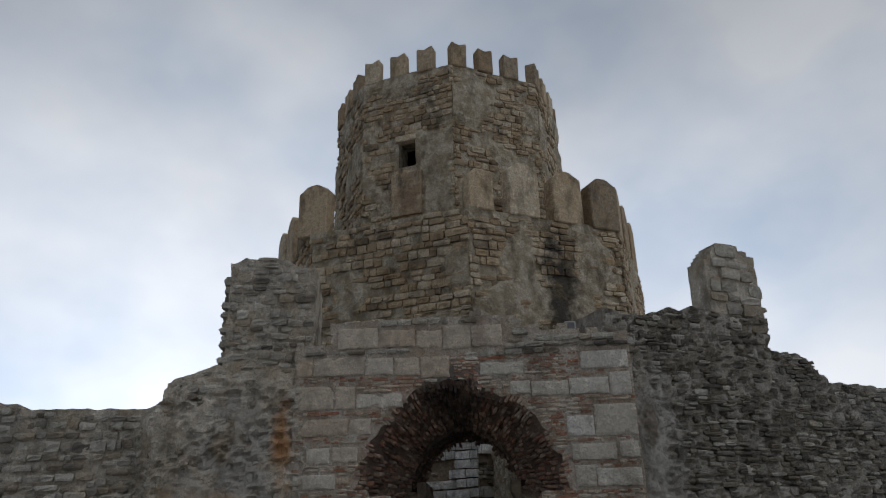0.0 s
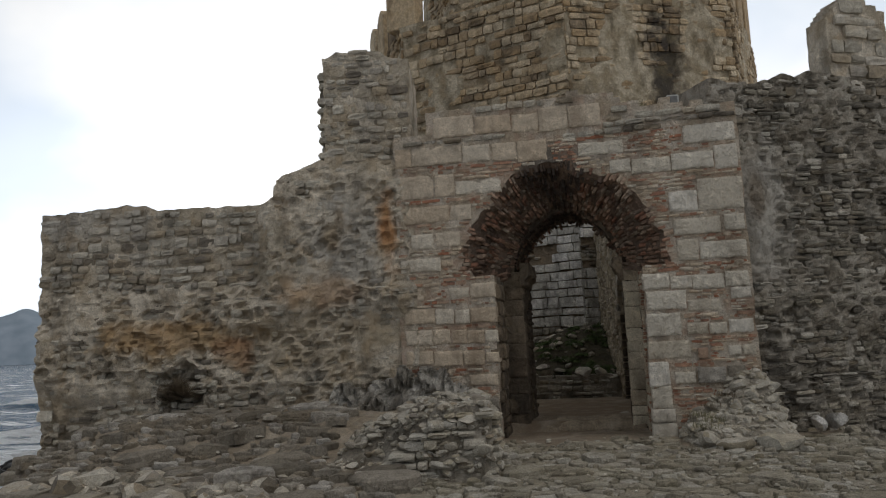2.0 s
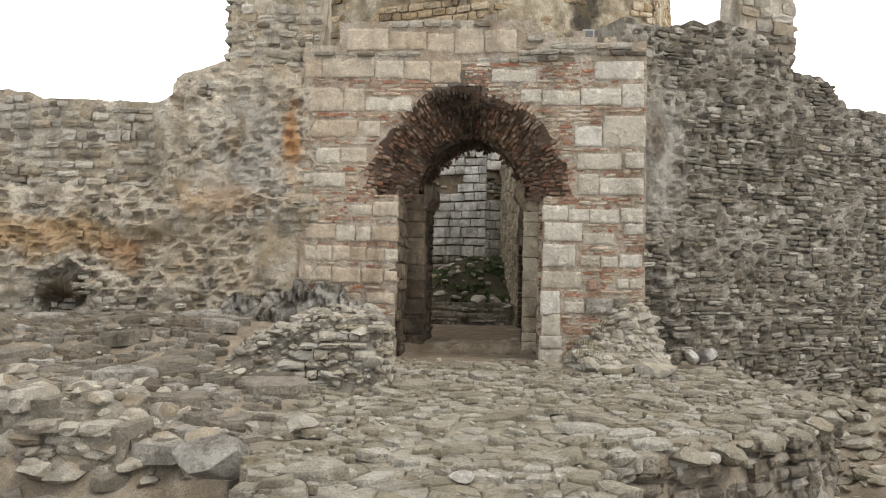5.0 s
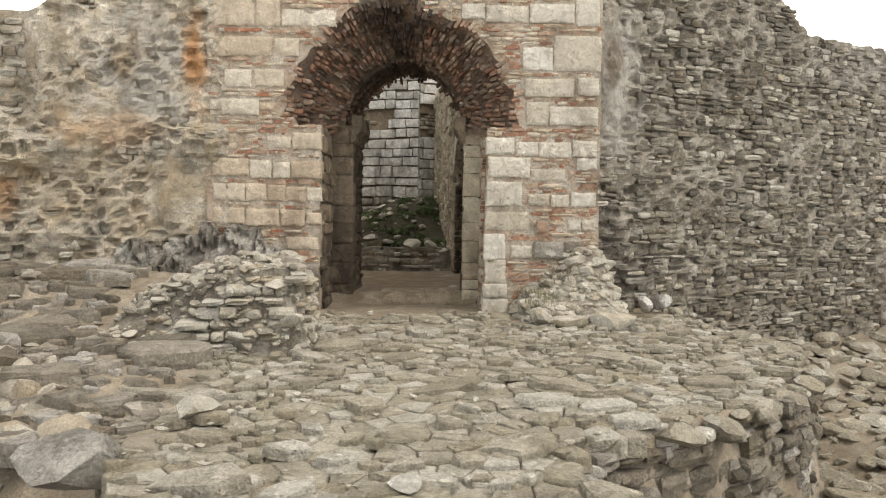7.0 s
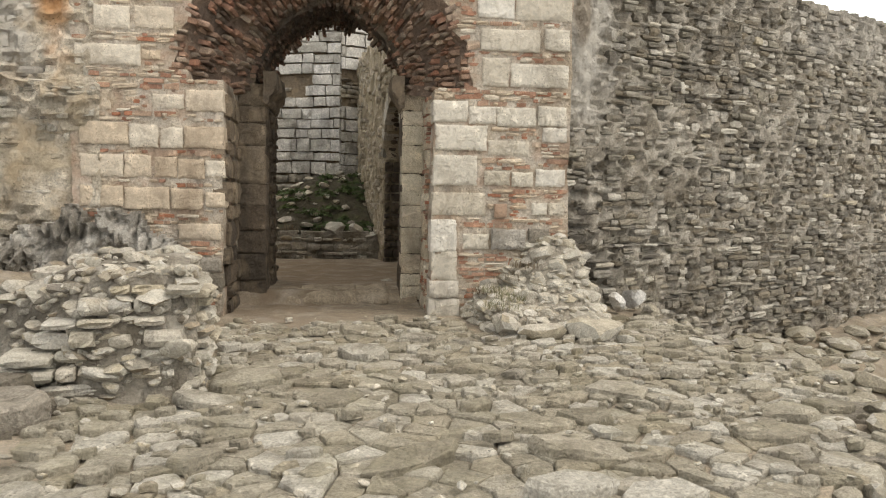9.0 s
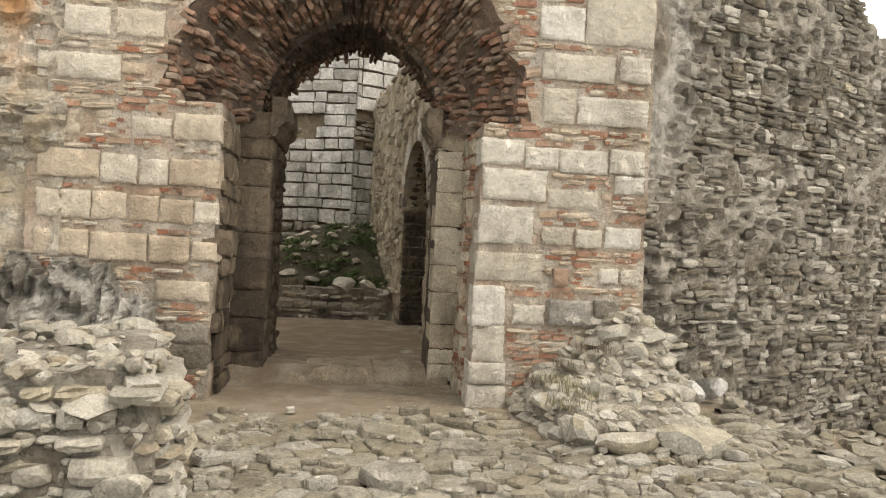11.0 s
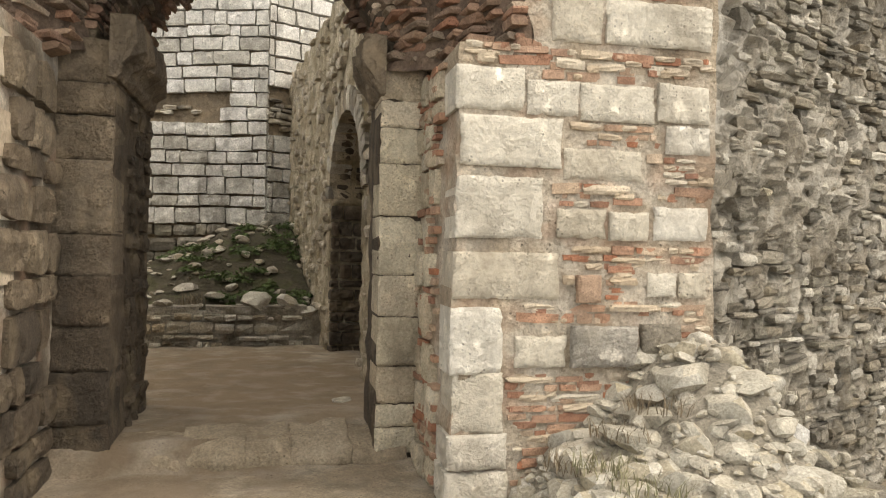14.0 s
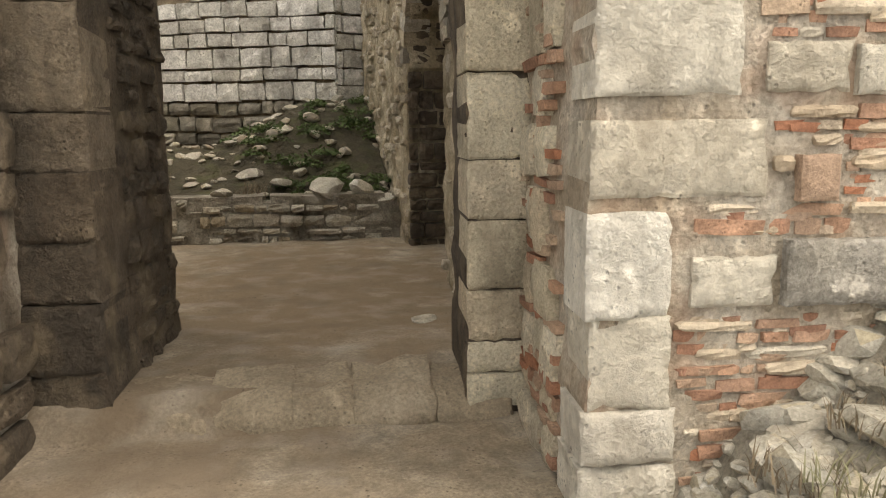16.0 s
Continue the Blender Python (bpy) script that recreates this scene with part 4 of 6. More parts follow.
pieces(wall_gate, "reveal_stone", STONES, right_rev, M_JAMB, 150)
# Left reveal: shade put into the stone colour, deeper below 0.85 m.
pieces(wall_gate, "browned_stone", STONES, [m for m in left_rev if m.translation.z >= 0.85], M_DIM_BROWN, 150)
pieces(wall_gate, "sooty_stone", STONES, [m for m in left_rev if m.translation.z < 0.85], M_SHADE_TONED, 60)
rev_tiles = courses(lambda u, z: between(u, -STEP_V, -0.3) and z < 2.6, -STEP_V, 0, -0.2, 2.6, REVEAL_R, (0.05, 0.08), (0.12, 0.3), rng, (0.035, 0.055), 0.1, 0.45)
pieces(wall_gate, "brick", BRICKS, rev_tiles, M_BRICK, 160)


def stack(frame_, u0, u1, heights, z, proud, depth, mat, name="jamb_block"):
    for n_, h in enumerate(heights):
        inset = 0.008 * nz(z * 7, u0 * 5)
        dressed([(u0 + inset, z, u1 - u0 - inset, h - 0.005)], mat, proud + 0.008 * nz(z * 4, u1), depth, frame_, wall_gate, name)
        z += h


# inner doorway: front faces and sides of its two jambs
INNER = GATE @ pose(0, STEP_V, 0)
stack(INNER, IN_R, OUT_R + 0.02, (0.19, 0.17, 0.27, 0.36, 0.30, 0.43, 0.38, 0.26, 0.2, 0.3), -0.12, 0.03, 0.4, M_JAMB)
# Left jamb: shade put into the stone colour, deepest in the lower half.
stack(INNER, OUT_L - 0.02, IN_L, (0.26, 0.36, 0.30, 0.34), -0.12, 0.03, 0.4, M_SHADE_TONED)
stack(INNER, OUT_L - 0.02, IN_L, (0.28, 0.5, 0.3, 0.22, 0.3), 1.14, 0.03, 0.4, M_DIM_BROWN)
SIDE_R = GATE @ pose(IN_R, 0, 0, 0, 0, -90)
SIDE_L = GATE @ pose(IN_L, 0, 0, 0, 0, 90)
rng = random.Random(13)
sides = courses(lambda u, z: between(u, -BACK_R, -STEP_V - 0.3) and z < 2.5, -BACK_R, -STEP_V, -0.1, 2.55, SIDE_R, (0.14, 0.3), (0.16, 0.4), rng, (-0.04, 0.01), 0.16, 0.1)
sides += courses(lambda u, z: between(u, STEP_V + 0.38, BACK_L) and z < 2.5, STEP_V, BACK_L, -0.1, 2.55, SIDE_L, (0.08, 0.22), (0.1, 0.26), rng, (0.0, 0.045), 0.16, 0.12, wavy=0.09, tight=0.72)
pieces(wall_gate, "passage_stone", STONES, sides, M_SHADE_TONED, 200)


def impost(u_in, sign, name):
    """A moulded springer: a flat band over a hollow and a bead, broken at the ends."""
    prof = [(-0.02, 0.0), (0.02, 0.0), (0.04, 0.04), (0.055, 0.10), (0.09, 0.15), (0.13, 0.19), (0.15, 0.24), (0.14, 0.42), (-0.02, 0.42)]
    rows = 14
    verts, faces = [], []
    for r in range(rows + 1):
        v = STEP_V - 0.12 + ((BACK_R if sign > 0 else BACK_L) - 0.06 - STEP_V + 0.12) * r / rows
        for n_, (p, z) in enumerate(prof):
            wear = 0.05 * nz(v * 3, z * 6, sign, 2) + 0.03 * nz(v, z, sign, 17) if p > 0 else 0
            verts.append(GATE @ Vector((u_in - sign * (p + wear), v + 0.03 * nz(p * 9, z * 9, r), 2.46 + z + 0.012 * nz(v, p, sign, 6))))
    k = len(prof)
    for r in range(rows):
        for n_ in range(k):
            a, b = r * k + n_, r * k + (n_ + 1) % k
            faces.append((a, b, b + k, a + k))
    faces.append(tuple(range(k)))
    faces.append(tuple(rows * k + i for i in range(k - 1, -1, -1)))
    return mesh_object(name, verts, faces, M_DIM_BROWN, wall_gate)


impost(IN_R, 1, "impost")
impost(IN_L, -1, "impost")


# ---- the broken brick arch: a splayed ring of bricks on edge ----
def ring_at(s):
    """Centre, height and radius of the arch at s from the front (0) to the vault (1)."""
    k = s ** 0.8
    return ARCH_U + 0.04 * k, ARCH_Z - 0.1 + 0.1 * k, ARCH_R + (VAULT_R - ARCH_R) * k


def make_splay():
    verts, faces = [], []
    rows, cols = 14, 60
    for r in range(rows + 1):
        s = r / rows
        cu, cz, rad = ring_at(s)
        for c in range(cols + 1):
            a = math.pi * (-0.06 + 1.12 * c / cols)
            rr = (rad * ragged(a, s) - 0.012 + min(1.0, 5 * s) * (0.06 + 0.05 * nz(c * 0.4, s * 5, 1.5))) * reach(a, P_FRONT + (P_BACK - P_FRONT) * s)
            verts.append(GATE @ Vector((cu + rr * math.cos(a), 0.004 + s * (STEP_V + 0.04), cz + rr * math.sin(a))))
    faces = [(r * (cols + 1) + c, r * (cols + 1) + c + 1, (r + 1) * (cols + 1) + c + 1, (r + 1) * (cols + 1) + c) for r in range(rows) for c in range(cols)]
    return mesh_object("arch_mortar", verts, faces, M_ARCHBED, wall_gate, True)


make_splay()
rng = random.Random(14)
arch_bricks = []
for row in range(7):
    s = (row + 0.5) / 7
    cu, cz, rad = ring_at(s)
    a = -0.05 * math.pi
    while a < 1.05 * math.pi:
        th = rng.uniform(0.04, 0.085)
        a += th / rad
        if nz(a * 4, s * 4, 6.3) > 0.42 or rng.random() < 0.06:
            continue
        rr = rad * ragged(a, s) * reach(a, P_FRONT + (P_BACK - P_FRONT) * s) + 0.07 * nz(a * 7, s * 6, 2.1) + rng.uniform(-0.025, 0.03)
        length, wide = rng.uniform(0.2, 0.34) * (0.5 if row == 0 else 1.0), rng.uniform(0.16, 0.32)
        lean = 9 * nz(a * 3, s * 3, 4.4) + rng.uniform(-3, 3)
        # local x across the ring's thickness, y outward along the radius, z into the gate
        m = GATE @ pose(cu + rr * math.cos(a), max(s * STEP_V + rng.uniform(-0.05, 0.05), wide / 2 + rng.uniform(-0.035, 0.012)), cz + rr * math.sin(a)) @ pose(0, 0, 0, 0, -math.degrees(a) + 90 + lean, 0) @ pose(0, 0, 0, 90 + rng.uniform(-18, -4) * min(1.0, 2.2 * s), rng.uniform(-5, 5), 0)
        arch_bricks.append(m @ Matrix.Diagonal((th * rng.uniform(0.72, 0.96), length, wide, 1)))
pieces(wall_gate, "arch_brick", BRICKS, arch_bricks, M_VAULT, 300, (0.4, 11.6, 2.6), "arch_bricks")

# vault of the passage, its last ring broken into hanging ends
vault_bricks = []
for row in range(7):
    v = STEP_V + 0.10 + row * 0.205
    a = 0.02
    while a < math.pi - 0.02:
        th = rng.uniform(0.045, 0.07)
        a += th / VAULT_R
        if v > (BACK_R if math.cos(a) > 0.35 else BACK_L):
            continue
        last_ring = v + 0.205 > (BACK_R if math.cos(a) > 0.35 else BACK_L)
        rr = VAULT_R * reach(a, P_BACK) - rng.uniform(0.0, 0.05) - (rng.uniform(0, 0.13) * rng.random() if last_ring else 0)
        m = GATE @ pose(-0.06 + rr * math.cos(a), v, 2.84 + rr * math.sin(a)) @ pose(0, 0, 0, 0, -math.degrees(a) + 90 + rng.uniform(-4, 4), 0) @ pose(0, 0, 0, 90, 0, 0)
        vault_bricks.append(m @ Matrix.Diagonal((th * 0.85, 0.22, 0.19, 1)))
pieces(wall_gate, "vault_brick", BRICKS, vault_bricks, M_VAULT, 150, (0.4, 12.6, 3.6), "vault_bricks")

# ---- stones of the curtain walls ----
rng = random.Random(21)
upper_left = courses(lambda u, z: left_in(u, z) and z > 2.6 and not (u > -2.4 and z < 4.5), -6.5, 0.3, 2.5, 6.9, LEFT, (0.09, 0.2), (0.10, 0.32), rng, (-0.03, 0.035), 0.2, 0.10, wavy=0.16, tight=0.72)
lower_left = courses(lambda u, z: left_in(u, z) and (z < 2.6 or u > -2.4) and z < 4.6, -6.5, 0.3, -1.2, 4.6, LEFT, (0.07, 0.19), (0.08, 0.28), rng, (-0.01, 0.04), 0.2, 0.30, wavy=0.14, tight=0.65, face=lambda u, z: max(-0.05, left_bulge(u, z) - 0.03))
pieces(wall_left, "stone", STONES, upper_left + lower_left, M_RUBBLE, 300, (-3.5, 11, 2.2), "rubble_facing")
END = LEFT @ pose(-6.5, 0, 0, 0, 0, -90)
pieces(wall_left, "quoin", STONES, courses(lambda u, z: between(u, -1.8, 0.02) and z < 4.2, -1.9, 0, -1.2, 4.2, END, (0.14, 0.26), (0.2, 0.5), rng, (0.02, 0.06), 0.3, 0.0), M_RUBBLE, 100, (-9, 11, 2), "side_facing")
WING = LEFT @ pose(-1.3, 0, 0, 0, 0, -90)
pieces(wall_left, "quoin", STONES, courses(lambda u, z: between(u, -1.7, 0.02) and between(z, 4.9, 6.7), -1.9, 0, 4.9, 6.7, WING, (0.1, 0.2), (0.16, 0.4), rng, (0.02, 0.06), 0.3, 0.0), M_RUBBLE, 60, (-4, 11, 5), "side_facing")
rng = random.Random(22)
right_stones = courses(lambda u, z: right_in(u, z) and not (u < 1.0 and 2.3 < z < 4.4), -0.1, 10.0, -1.7, 5.9, RIGHT, (0.05, 0.13), (0.11, 0.38), rng, (0.015, 0.085), 0.2, 0.24, face=lambda u, z: 0.03, wavy=0.11, tight=0.78)
right_stones += courses(lambda u, z: right_in(u, z) and not (u < 1.0 and 2.3 < z < 4.4), -0.1, 10.0, -1.7, 5.9, RIGHT, (0.12, 0.22), (0.12, 0.28), rng, (0.0, 0.07), 0.2, 0.8, face=lambda u, z: 0.03, wavy=0.12)
pale = [m for m in right_stones if rng.random() < 0.05]
pieces(wall_right, "pale_stone", STONES, pale, M_HEAP, 120, (4, 11.5, 1.5), "pale_facing")
pieces(wall_right, "stone", STONES, [m for m in right_stones if m not in pale], M_DARK, 300, (4, 11.5, 1.2), "rubble_facing")
core("merlon_core", merlon_in, 2.1, 3.85, 5.5, 7.6, RIGHT, 0.5, M_PLASTER, 0.1, 0.06, parent=wall_right)
pieces(wall_right, "merlon_stone", STONES, courses(merlon_in, 2.1, 3.8, 5.6, 7.55, RIGHT, (0.18, 0.32), (0.25, 0.6), rng, (0.02, 0.09), 0.25, 0.05), M_RUBBLE, 60)

# ---- the keep's masonry ----
rng = random.Random(31)


def robbed(u, z):
    """A band of the facing that has been robbed, the rubble behind it laid bare."""
    return abs(z - 4.05 + 0.25 * nz(u, 1, 0, 0.8)) < 0.24 + 0.25 * nz(u, 5, 0, 1.1) and u < 5.2


for k in (7, 0):
    m, wd = face_frame(KEEP_R, k, -1.0)
    low = courses(lambda u, z: between(u, 0, wd) and z < 8.2 and not robbed(u, z), 0, wd, 0.0, 8.2, m, (0.22, 0.36), (0.26, 0.62), rng, (0.01, 0.05), 0.3, 0.006, 0.022, wavy=0.04, clip=True, tight=0.9)
    # The lowest courses are darker, up to a ragged line.
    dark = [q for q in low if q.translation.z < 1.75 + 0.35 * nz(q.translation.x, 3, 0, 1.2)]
    pieces(keep, "ashlar_block", ASHLARS, [q for q in low if q not in dark], M_WHITE, 170 if k == 7 else 40, (0.5, 20, 2), "ashlar_facing")
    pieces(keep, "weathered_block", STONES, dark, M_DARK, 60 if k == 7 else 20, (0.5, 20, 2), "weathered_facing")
    pieces(keep, "rubble_stone", STONES, courses(lambda u, z: between(u, 0, wd) and robbed(u, z), 0, wd, 3.0, 5.2, m, (0.08, 0.16), (0.14, 0.4), rng, (-0.03, 0.03), 0.2, 0.1), M_RUBBLE, 60, (0.5, 20, 4), "rubble_backing")
    high = courses(lambda u, z: between(u, 0, wd) and between(z, 8.2, KEEP_TOP), 0, wd, 8.2, KEEP_TOP, m, (0.15, 0.36), (0.22, 0.7), rng, (-0.03, 0.05), 0.3, 0.2, 0.02, wavy=0.10, clip=True, tight=0.84)
    pieces(keep, "keep_stone", STONES, high, M_TOWER, 20, (0.5, 20, 9), "keep_facing")
for k in (6, 1):
    m, wd = face_frame(KEEP_R, k, -1.0)
    pieces(keep, "keep_stone", STONES, courses(lambda u, z: between(u, 0.02, wd - 0.02) and z < KEEP_TOP, 0, wd, 7.5, KEEP_TOP, m, (0.16, 0.3), (0.24, 0.6), rng, (0.0, 0.06), 0.3, 0.05, 0.02), M_TOWER, 0, stuff_name="keep_facing")
for k in (6, 7, 0, 1):
    m, wd = face_frame(UP_R, k, -1.0)
    clear = (lambda u, z: between(u, 0, wd) and z < UP_TOP and not (between(u, 1.65, 2.4) and between(z, 16.4, 17.6))) if k == 7 else (lambda u, z: between(u, 0, wd) and z < UP_TOP)
    pieces(keep, "keep_stone", STONES, courses(clear, 0, wd, 12.0, UP_TOP, m, (0.15, 0.36), (0.2, 0.65), rng, (-0.05, 0.03), 0.3, 0.25, 0.02, wavy=0.10, clip=True, tight=0.86), M_TOWER, 0, stuff_name="keep_facing")


def merlon(m, u, z, w, h, d, mat, swallow=False):
    """A merlon with a chamfered or notched head."""
    bm = bmesh.new()
    if swallow:
        prof = [(-0.5, 0), (0.5, 0), (0.5, 1.0), (0.42, 1.03), (0.0, 0.86), (-0.42, 1.03), (-0.5, 1.0)]
    else:
        prof = [(-0.5, 0), (0.5, 0), (0.5, 0.86), (0.12, 1.0), (-0.2, 0.98), (-0.5, 0.84)]
    rows = []
    for y in (-0.03, d):
        rows.append([bm.verts.new(m @ Vector((u + p * w + 0.03 * nz(p * 3, q * 3, u), y, z + q * h + 0.04 * nz(p, q, u, 4)))) for p, q in prof])
    bm.faces.new(rows[0])
    bm.faces.new(rows[1][::-1])
    for i in range(len(prof)):
        j = (i + 1) % len(prof)
        bm.faces.new((rows[0][j], rows[0][i], rows[1][i], rows[1][j]))
    bmesh.ops.bevel(bm, geom=bm.edges[:], offset=0.04, segments=1, affect="EDGES")
    return part("merlon", bm, mat, keep)


for k, spots in ((7, (0.1,)), (0, (2.3, 4.15, 5.8)), (1, (0.7, 2.6, 4.5)), (6, (1.2, 3.0, 5.0)), (2, (1.0, 3.0, 5.0)), (5, (1.0, 3.0, 5.0))):
    m, wd = face_frame(KEEP_R, k, -1.0)
    for u in spots:
        merlon(m, u, KEEP_TOP - 0.05, 1.25, 2.15, 0.6, M_TOWER)
for k in range(8):
    m, wd = face_frame(UP_R, k, -1.0)
    for u in (0.15, 1.4, 2.65):
        merlon(m, u + 0.25, UP_TOP - 0.05, 0.72, 1.15, 0.45, M_TOWER, True)
# quoin pier on the keep's front corner and the corbelled block under the window
m, wd = face_frame(KEEP_R, 0, -1.0)
merlon(m, 0.55, KEEP_TOP - 0.05, 1.0, 1.6, 0.6, M_TOWER)
m, wd = face_frame(UP_R, 7, -1.0)
dressed([(1.4, 14.2, 1.3, 1.9)], M_TOWER, 0.14, 0.5, m, keep, "corbel_block")
dressed([(1.55, 17.6, 0.95, 0.28)], M_TOWER, 0.06, 0.3, m, keep, "window_head")


# ---- heaps, paving, courtyard and loose things ----
def heap_mesh(name, hf, x0, x1, y0, y1, cell, mat):
    nx, ny = round((x1 - x0) / cell), round((y1 - y0) / cell)
    verts = [(x0 + i * cell, y0 + j * cell, hf(x0 + i * cell, y0 + j * cell)) for j in range(ny + 1) for i in range(nx + 1)]
    faces = [(j * (nx + 1) + i, j * (nx + 1) + i + 1, (j + 1) * (nx + 1) + i + 1, (j + 1) * (nx + 1) + i) for j in range(ny) for i in range(nx)]
    return mesh_object(name, verts, faces, mat)


def strew(ob, count, size, flat, rng, sink=0.3, above=-9.0, tilt=14):
    """Poses of loose stones over a heap's mesh, by area, lying mostly flat."""
    me = ob.data
    polys = [p for p in me.polygons if p.center.z > above]
    areas = np.cumsum([p.area for p in polys])
    out = []
    for _ in range(count):
        p = polys[int(np.searchsorted(areas, rng.random() * areas[-1]))]
        vs = [me.vertices[i].co for i in p.vertices]
        a, b = rng.random(), rng.random()
        pt = vs[0].lerp(vs[1], a).lerp(vs[3].lerp(vs[2], a), b)
        s = rng.uniform(*size) * rng.choice((0.6, 0.8, 1.0, 1.3))
        f = rng.uniform(*flat)
        pt = pt + p.normal * (s * f * (0.5 - sink))
        out.append(Matrix.Translation(pt) @ pose(0, 0, 0, rng.uniform(-tilt, tilt), rng.uniform(-tilt, tilt), rng.uniform(0, 360)) @ Matrix.Diagonal((s, s * rng.uniform(0.6, 0.95), s * f, 1)))
    return out


def stub_z(x, y):
    """The stump of a ruined side wall before the left pier."""
    g = ground_z(x, y) - 0.12
    top = 0.72 - 0.22 * step(-x, 1.5, 2.5) + 0.12 * nz(x, y, 3, 2.2) - 0.25 * step(-x, 2.4, 3.0)
    top -= 0.58 * step(y, 9.2, 10.0)
    top += 0.40 * step(y, 11.0, 11.4) * step(-x, 1.3, 1.5)
    k = step(-x, 0.88 + 0.4 * step(y, 9.0, 9.8), 0.97 + 0.4 * step(y, 9.0, 9.8)) * step(y, 7.98 + 0.2 * step(-x, 1.3, 2.4), 8.2 + 0.8 * step(-x, 1.5, 2.6)) * (1 - step(-x, 2.6, 3.3))
    return g + (top - g) * k


def pier_heap_z(x, y):
    """Rubble against the foot of the right pier: a low walled bank that climbs to the pier's corner."""
    g = ground_z(x, y) - 0.12
    climb = step(x, 2.15, 3.1) * (1 - step(x, 3.15, 3.5))
    back = step(y, 9.85, 11.2)
    bank = 0.34 * step(x, 1.92, 2.06) * (1 - step(x, 3.15, 3.45)) * step(y, 9.72 + 0.2 * nz(x, 1, 0, 2), 9.95)
    return g + bank + (0.68 + 0.12 * nz(x, y, 2, 3)) * climb * back + 0.16 * back * step(x, 2.0, 2.2) * (1 - step(x, 3.0, 3.4))


def court_heap_z(x, y):
    back = step(y, 18.75, 21.9)
    return 0.42 + 0.18 * nz(x, y, 1, 0.9) + back * (0.55 + 0.85 * math.exp(-((x - 1.4) / 1.5) ** 2)) + 0.05 * nz(x, y, 4, 4)


rng = random.Random(41)
left_stub = tagged(heap_mesh("ruined_wall_stub", stub_z, -3.4, -0.8, 7.8, 11.8, 0.08, M_MORTAR), "ruined stub of bleached rubble wall beside the gate", "ruined wall")
left_rocks = strew(left_stub, 700, (0.09, 0.28), (0.38, 0.62), rng, 0.45, -0.15)
pieces(left_stub, "stone", LUMPS, left_rocks[::2], M_HEAP, 200, (-1.4, 8.2, 0.4), "loose_rubble")
pieces(left_stub, "grey_stone", LUMPS, left_rocks[1::2], M_RUBBLE, 150, (-1.4, 8.2, 0.4), "loose_rubble")
pieces(left_stub, "chip", LUMPS, strew(left_stub, 1100, (0.05, 0.12), (0.5, 0.8), rng, 0.3, -0.15), M_HEAP, 0, (-1.4, 8.2, 0.4), "gravel")
# its standing courses
STUB_F, STUB_S = at(-2.5, 8.12, 0), at(-0.86, 8.12, 90)


def stub_front(u, z):
    return between(u, 0, 1.64) and between(z, -0.3, 0.05 + 0.62 * step(u, 0.1, 1.0) + 0.08 * nz(u, 1, 0, 3))


def stub_side(u, z):
    return between(u, 0, 1.15) and between(z, -0.3, 0.66 + 0.1 * nz(u, 4, 0, 2))


core("stub_core", lambda u, z: stub_front(u, z + 0.14), 0, 1.6, -0.3, 0.8, STUB_F, 0.5, M_BED, 0.08, 0.06, v0=0.05, parent=left_stub)
stub_stones = courses(stub_front, 0, 1.64, -0.25, 0.75, STUB_F, (0.06, 0.13), (0.11, 0.32), rng, (0.0, 0.12), 0.3, 0.03, wavy=0.05)
stub_stones += courses(stub_side, 0, 3.4, -0.25, 0.78, STUB_S, (0.06, 0.13), (0.14, 0.36), rng, (0.0, 0.08), 0.25, 0.04, wavy=0.05)
pieces(left_stub, "walling_stone", STONES, stub_stones, M_HEAP, 200, (-1.2, 8.2, 0.4), "walling")
# jagged grey limestone laid bare along the pier's foot
BARE = at(-3.75, 11.50, -1.5)


def bare_top(u):
    return 0.78 + 0.26 * step(u, 0.7, 1.2) + 0.18 * nz(u, 2, 0, 2.6) + 0.14 * nz(u, 5, 0, 6) - 0.3 * step(u, 1.9, 2.3)


def fluted(u, z):
    """Upright ribs and hollows, as weather leaves them on bare limestone."""
    ribs = abs(nz(u * 6.5 + 1.3 * nz(z, 2, 0, 2), z * 2.2, 3.3)) + 0.7 * abs(nz(u * 13, z * 6, 7.1))
    return 0.34 * ribs - 0.16 * step(z, 0.45, 1.1) + 0.05 * nz(u, z, 1, 9)


core("bare_limestone", lambda u, z: between(z, 0.0, bare_top(u)), 0, 2.35, 0.0, 1.35, BARE, 0.3, M_BARE, 0.035, 0.03, v0=0.02, wob=0.03, bulge=fluted, parent=left_stub)
right_heap = tagged(heap_mesh("debris_mound", pier_heap_z, 1.6, 3.95, 9.5, 11.6, 0.07, M_BED), "pale flat rubble heaped against the pier's foot", "debris mound")
right_rocks = strew(right_heap, 300, (0.12, 0.36), (0.4, 0.66), rng, 0.62, -0.2)
pieces(right_heap, "stone", LUMPS, right_rocks, M_HEAP, 300, (2.4, 9.8, 0.4), "loose_rubble")

pieces(right_heap, "chip", LUMPS, strew(right_heap, 420, (0.05, 0.12), (0.5, 0.8), rng, 0.35, -0.2), M_HEAP, 0, (2.4, 9.8, 0.4), "gravel")

# paving of the platform and causeway
rng = random.Random(42)


def scatter(inside, x0, x1, y0, y1, size, tries, rng, spread=0.42, others=()):
    kept = list(others)
    first = len(kept)
    for _ in range(tries):
        x, y, s = rng.uniform(x0, x1), rng.uniform(y0, y1), rng.uniform(*size) * rng.choice((0.6, 0.8, 1, 1, 1.3))
        if inside(x, y) and all((x - a) ** 2 + (y - b) ** 2 > (spread * (s + c)) ** 2 for a, b, c in kept):
            kept.append((x, y, s))
    return kept[first:]


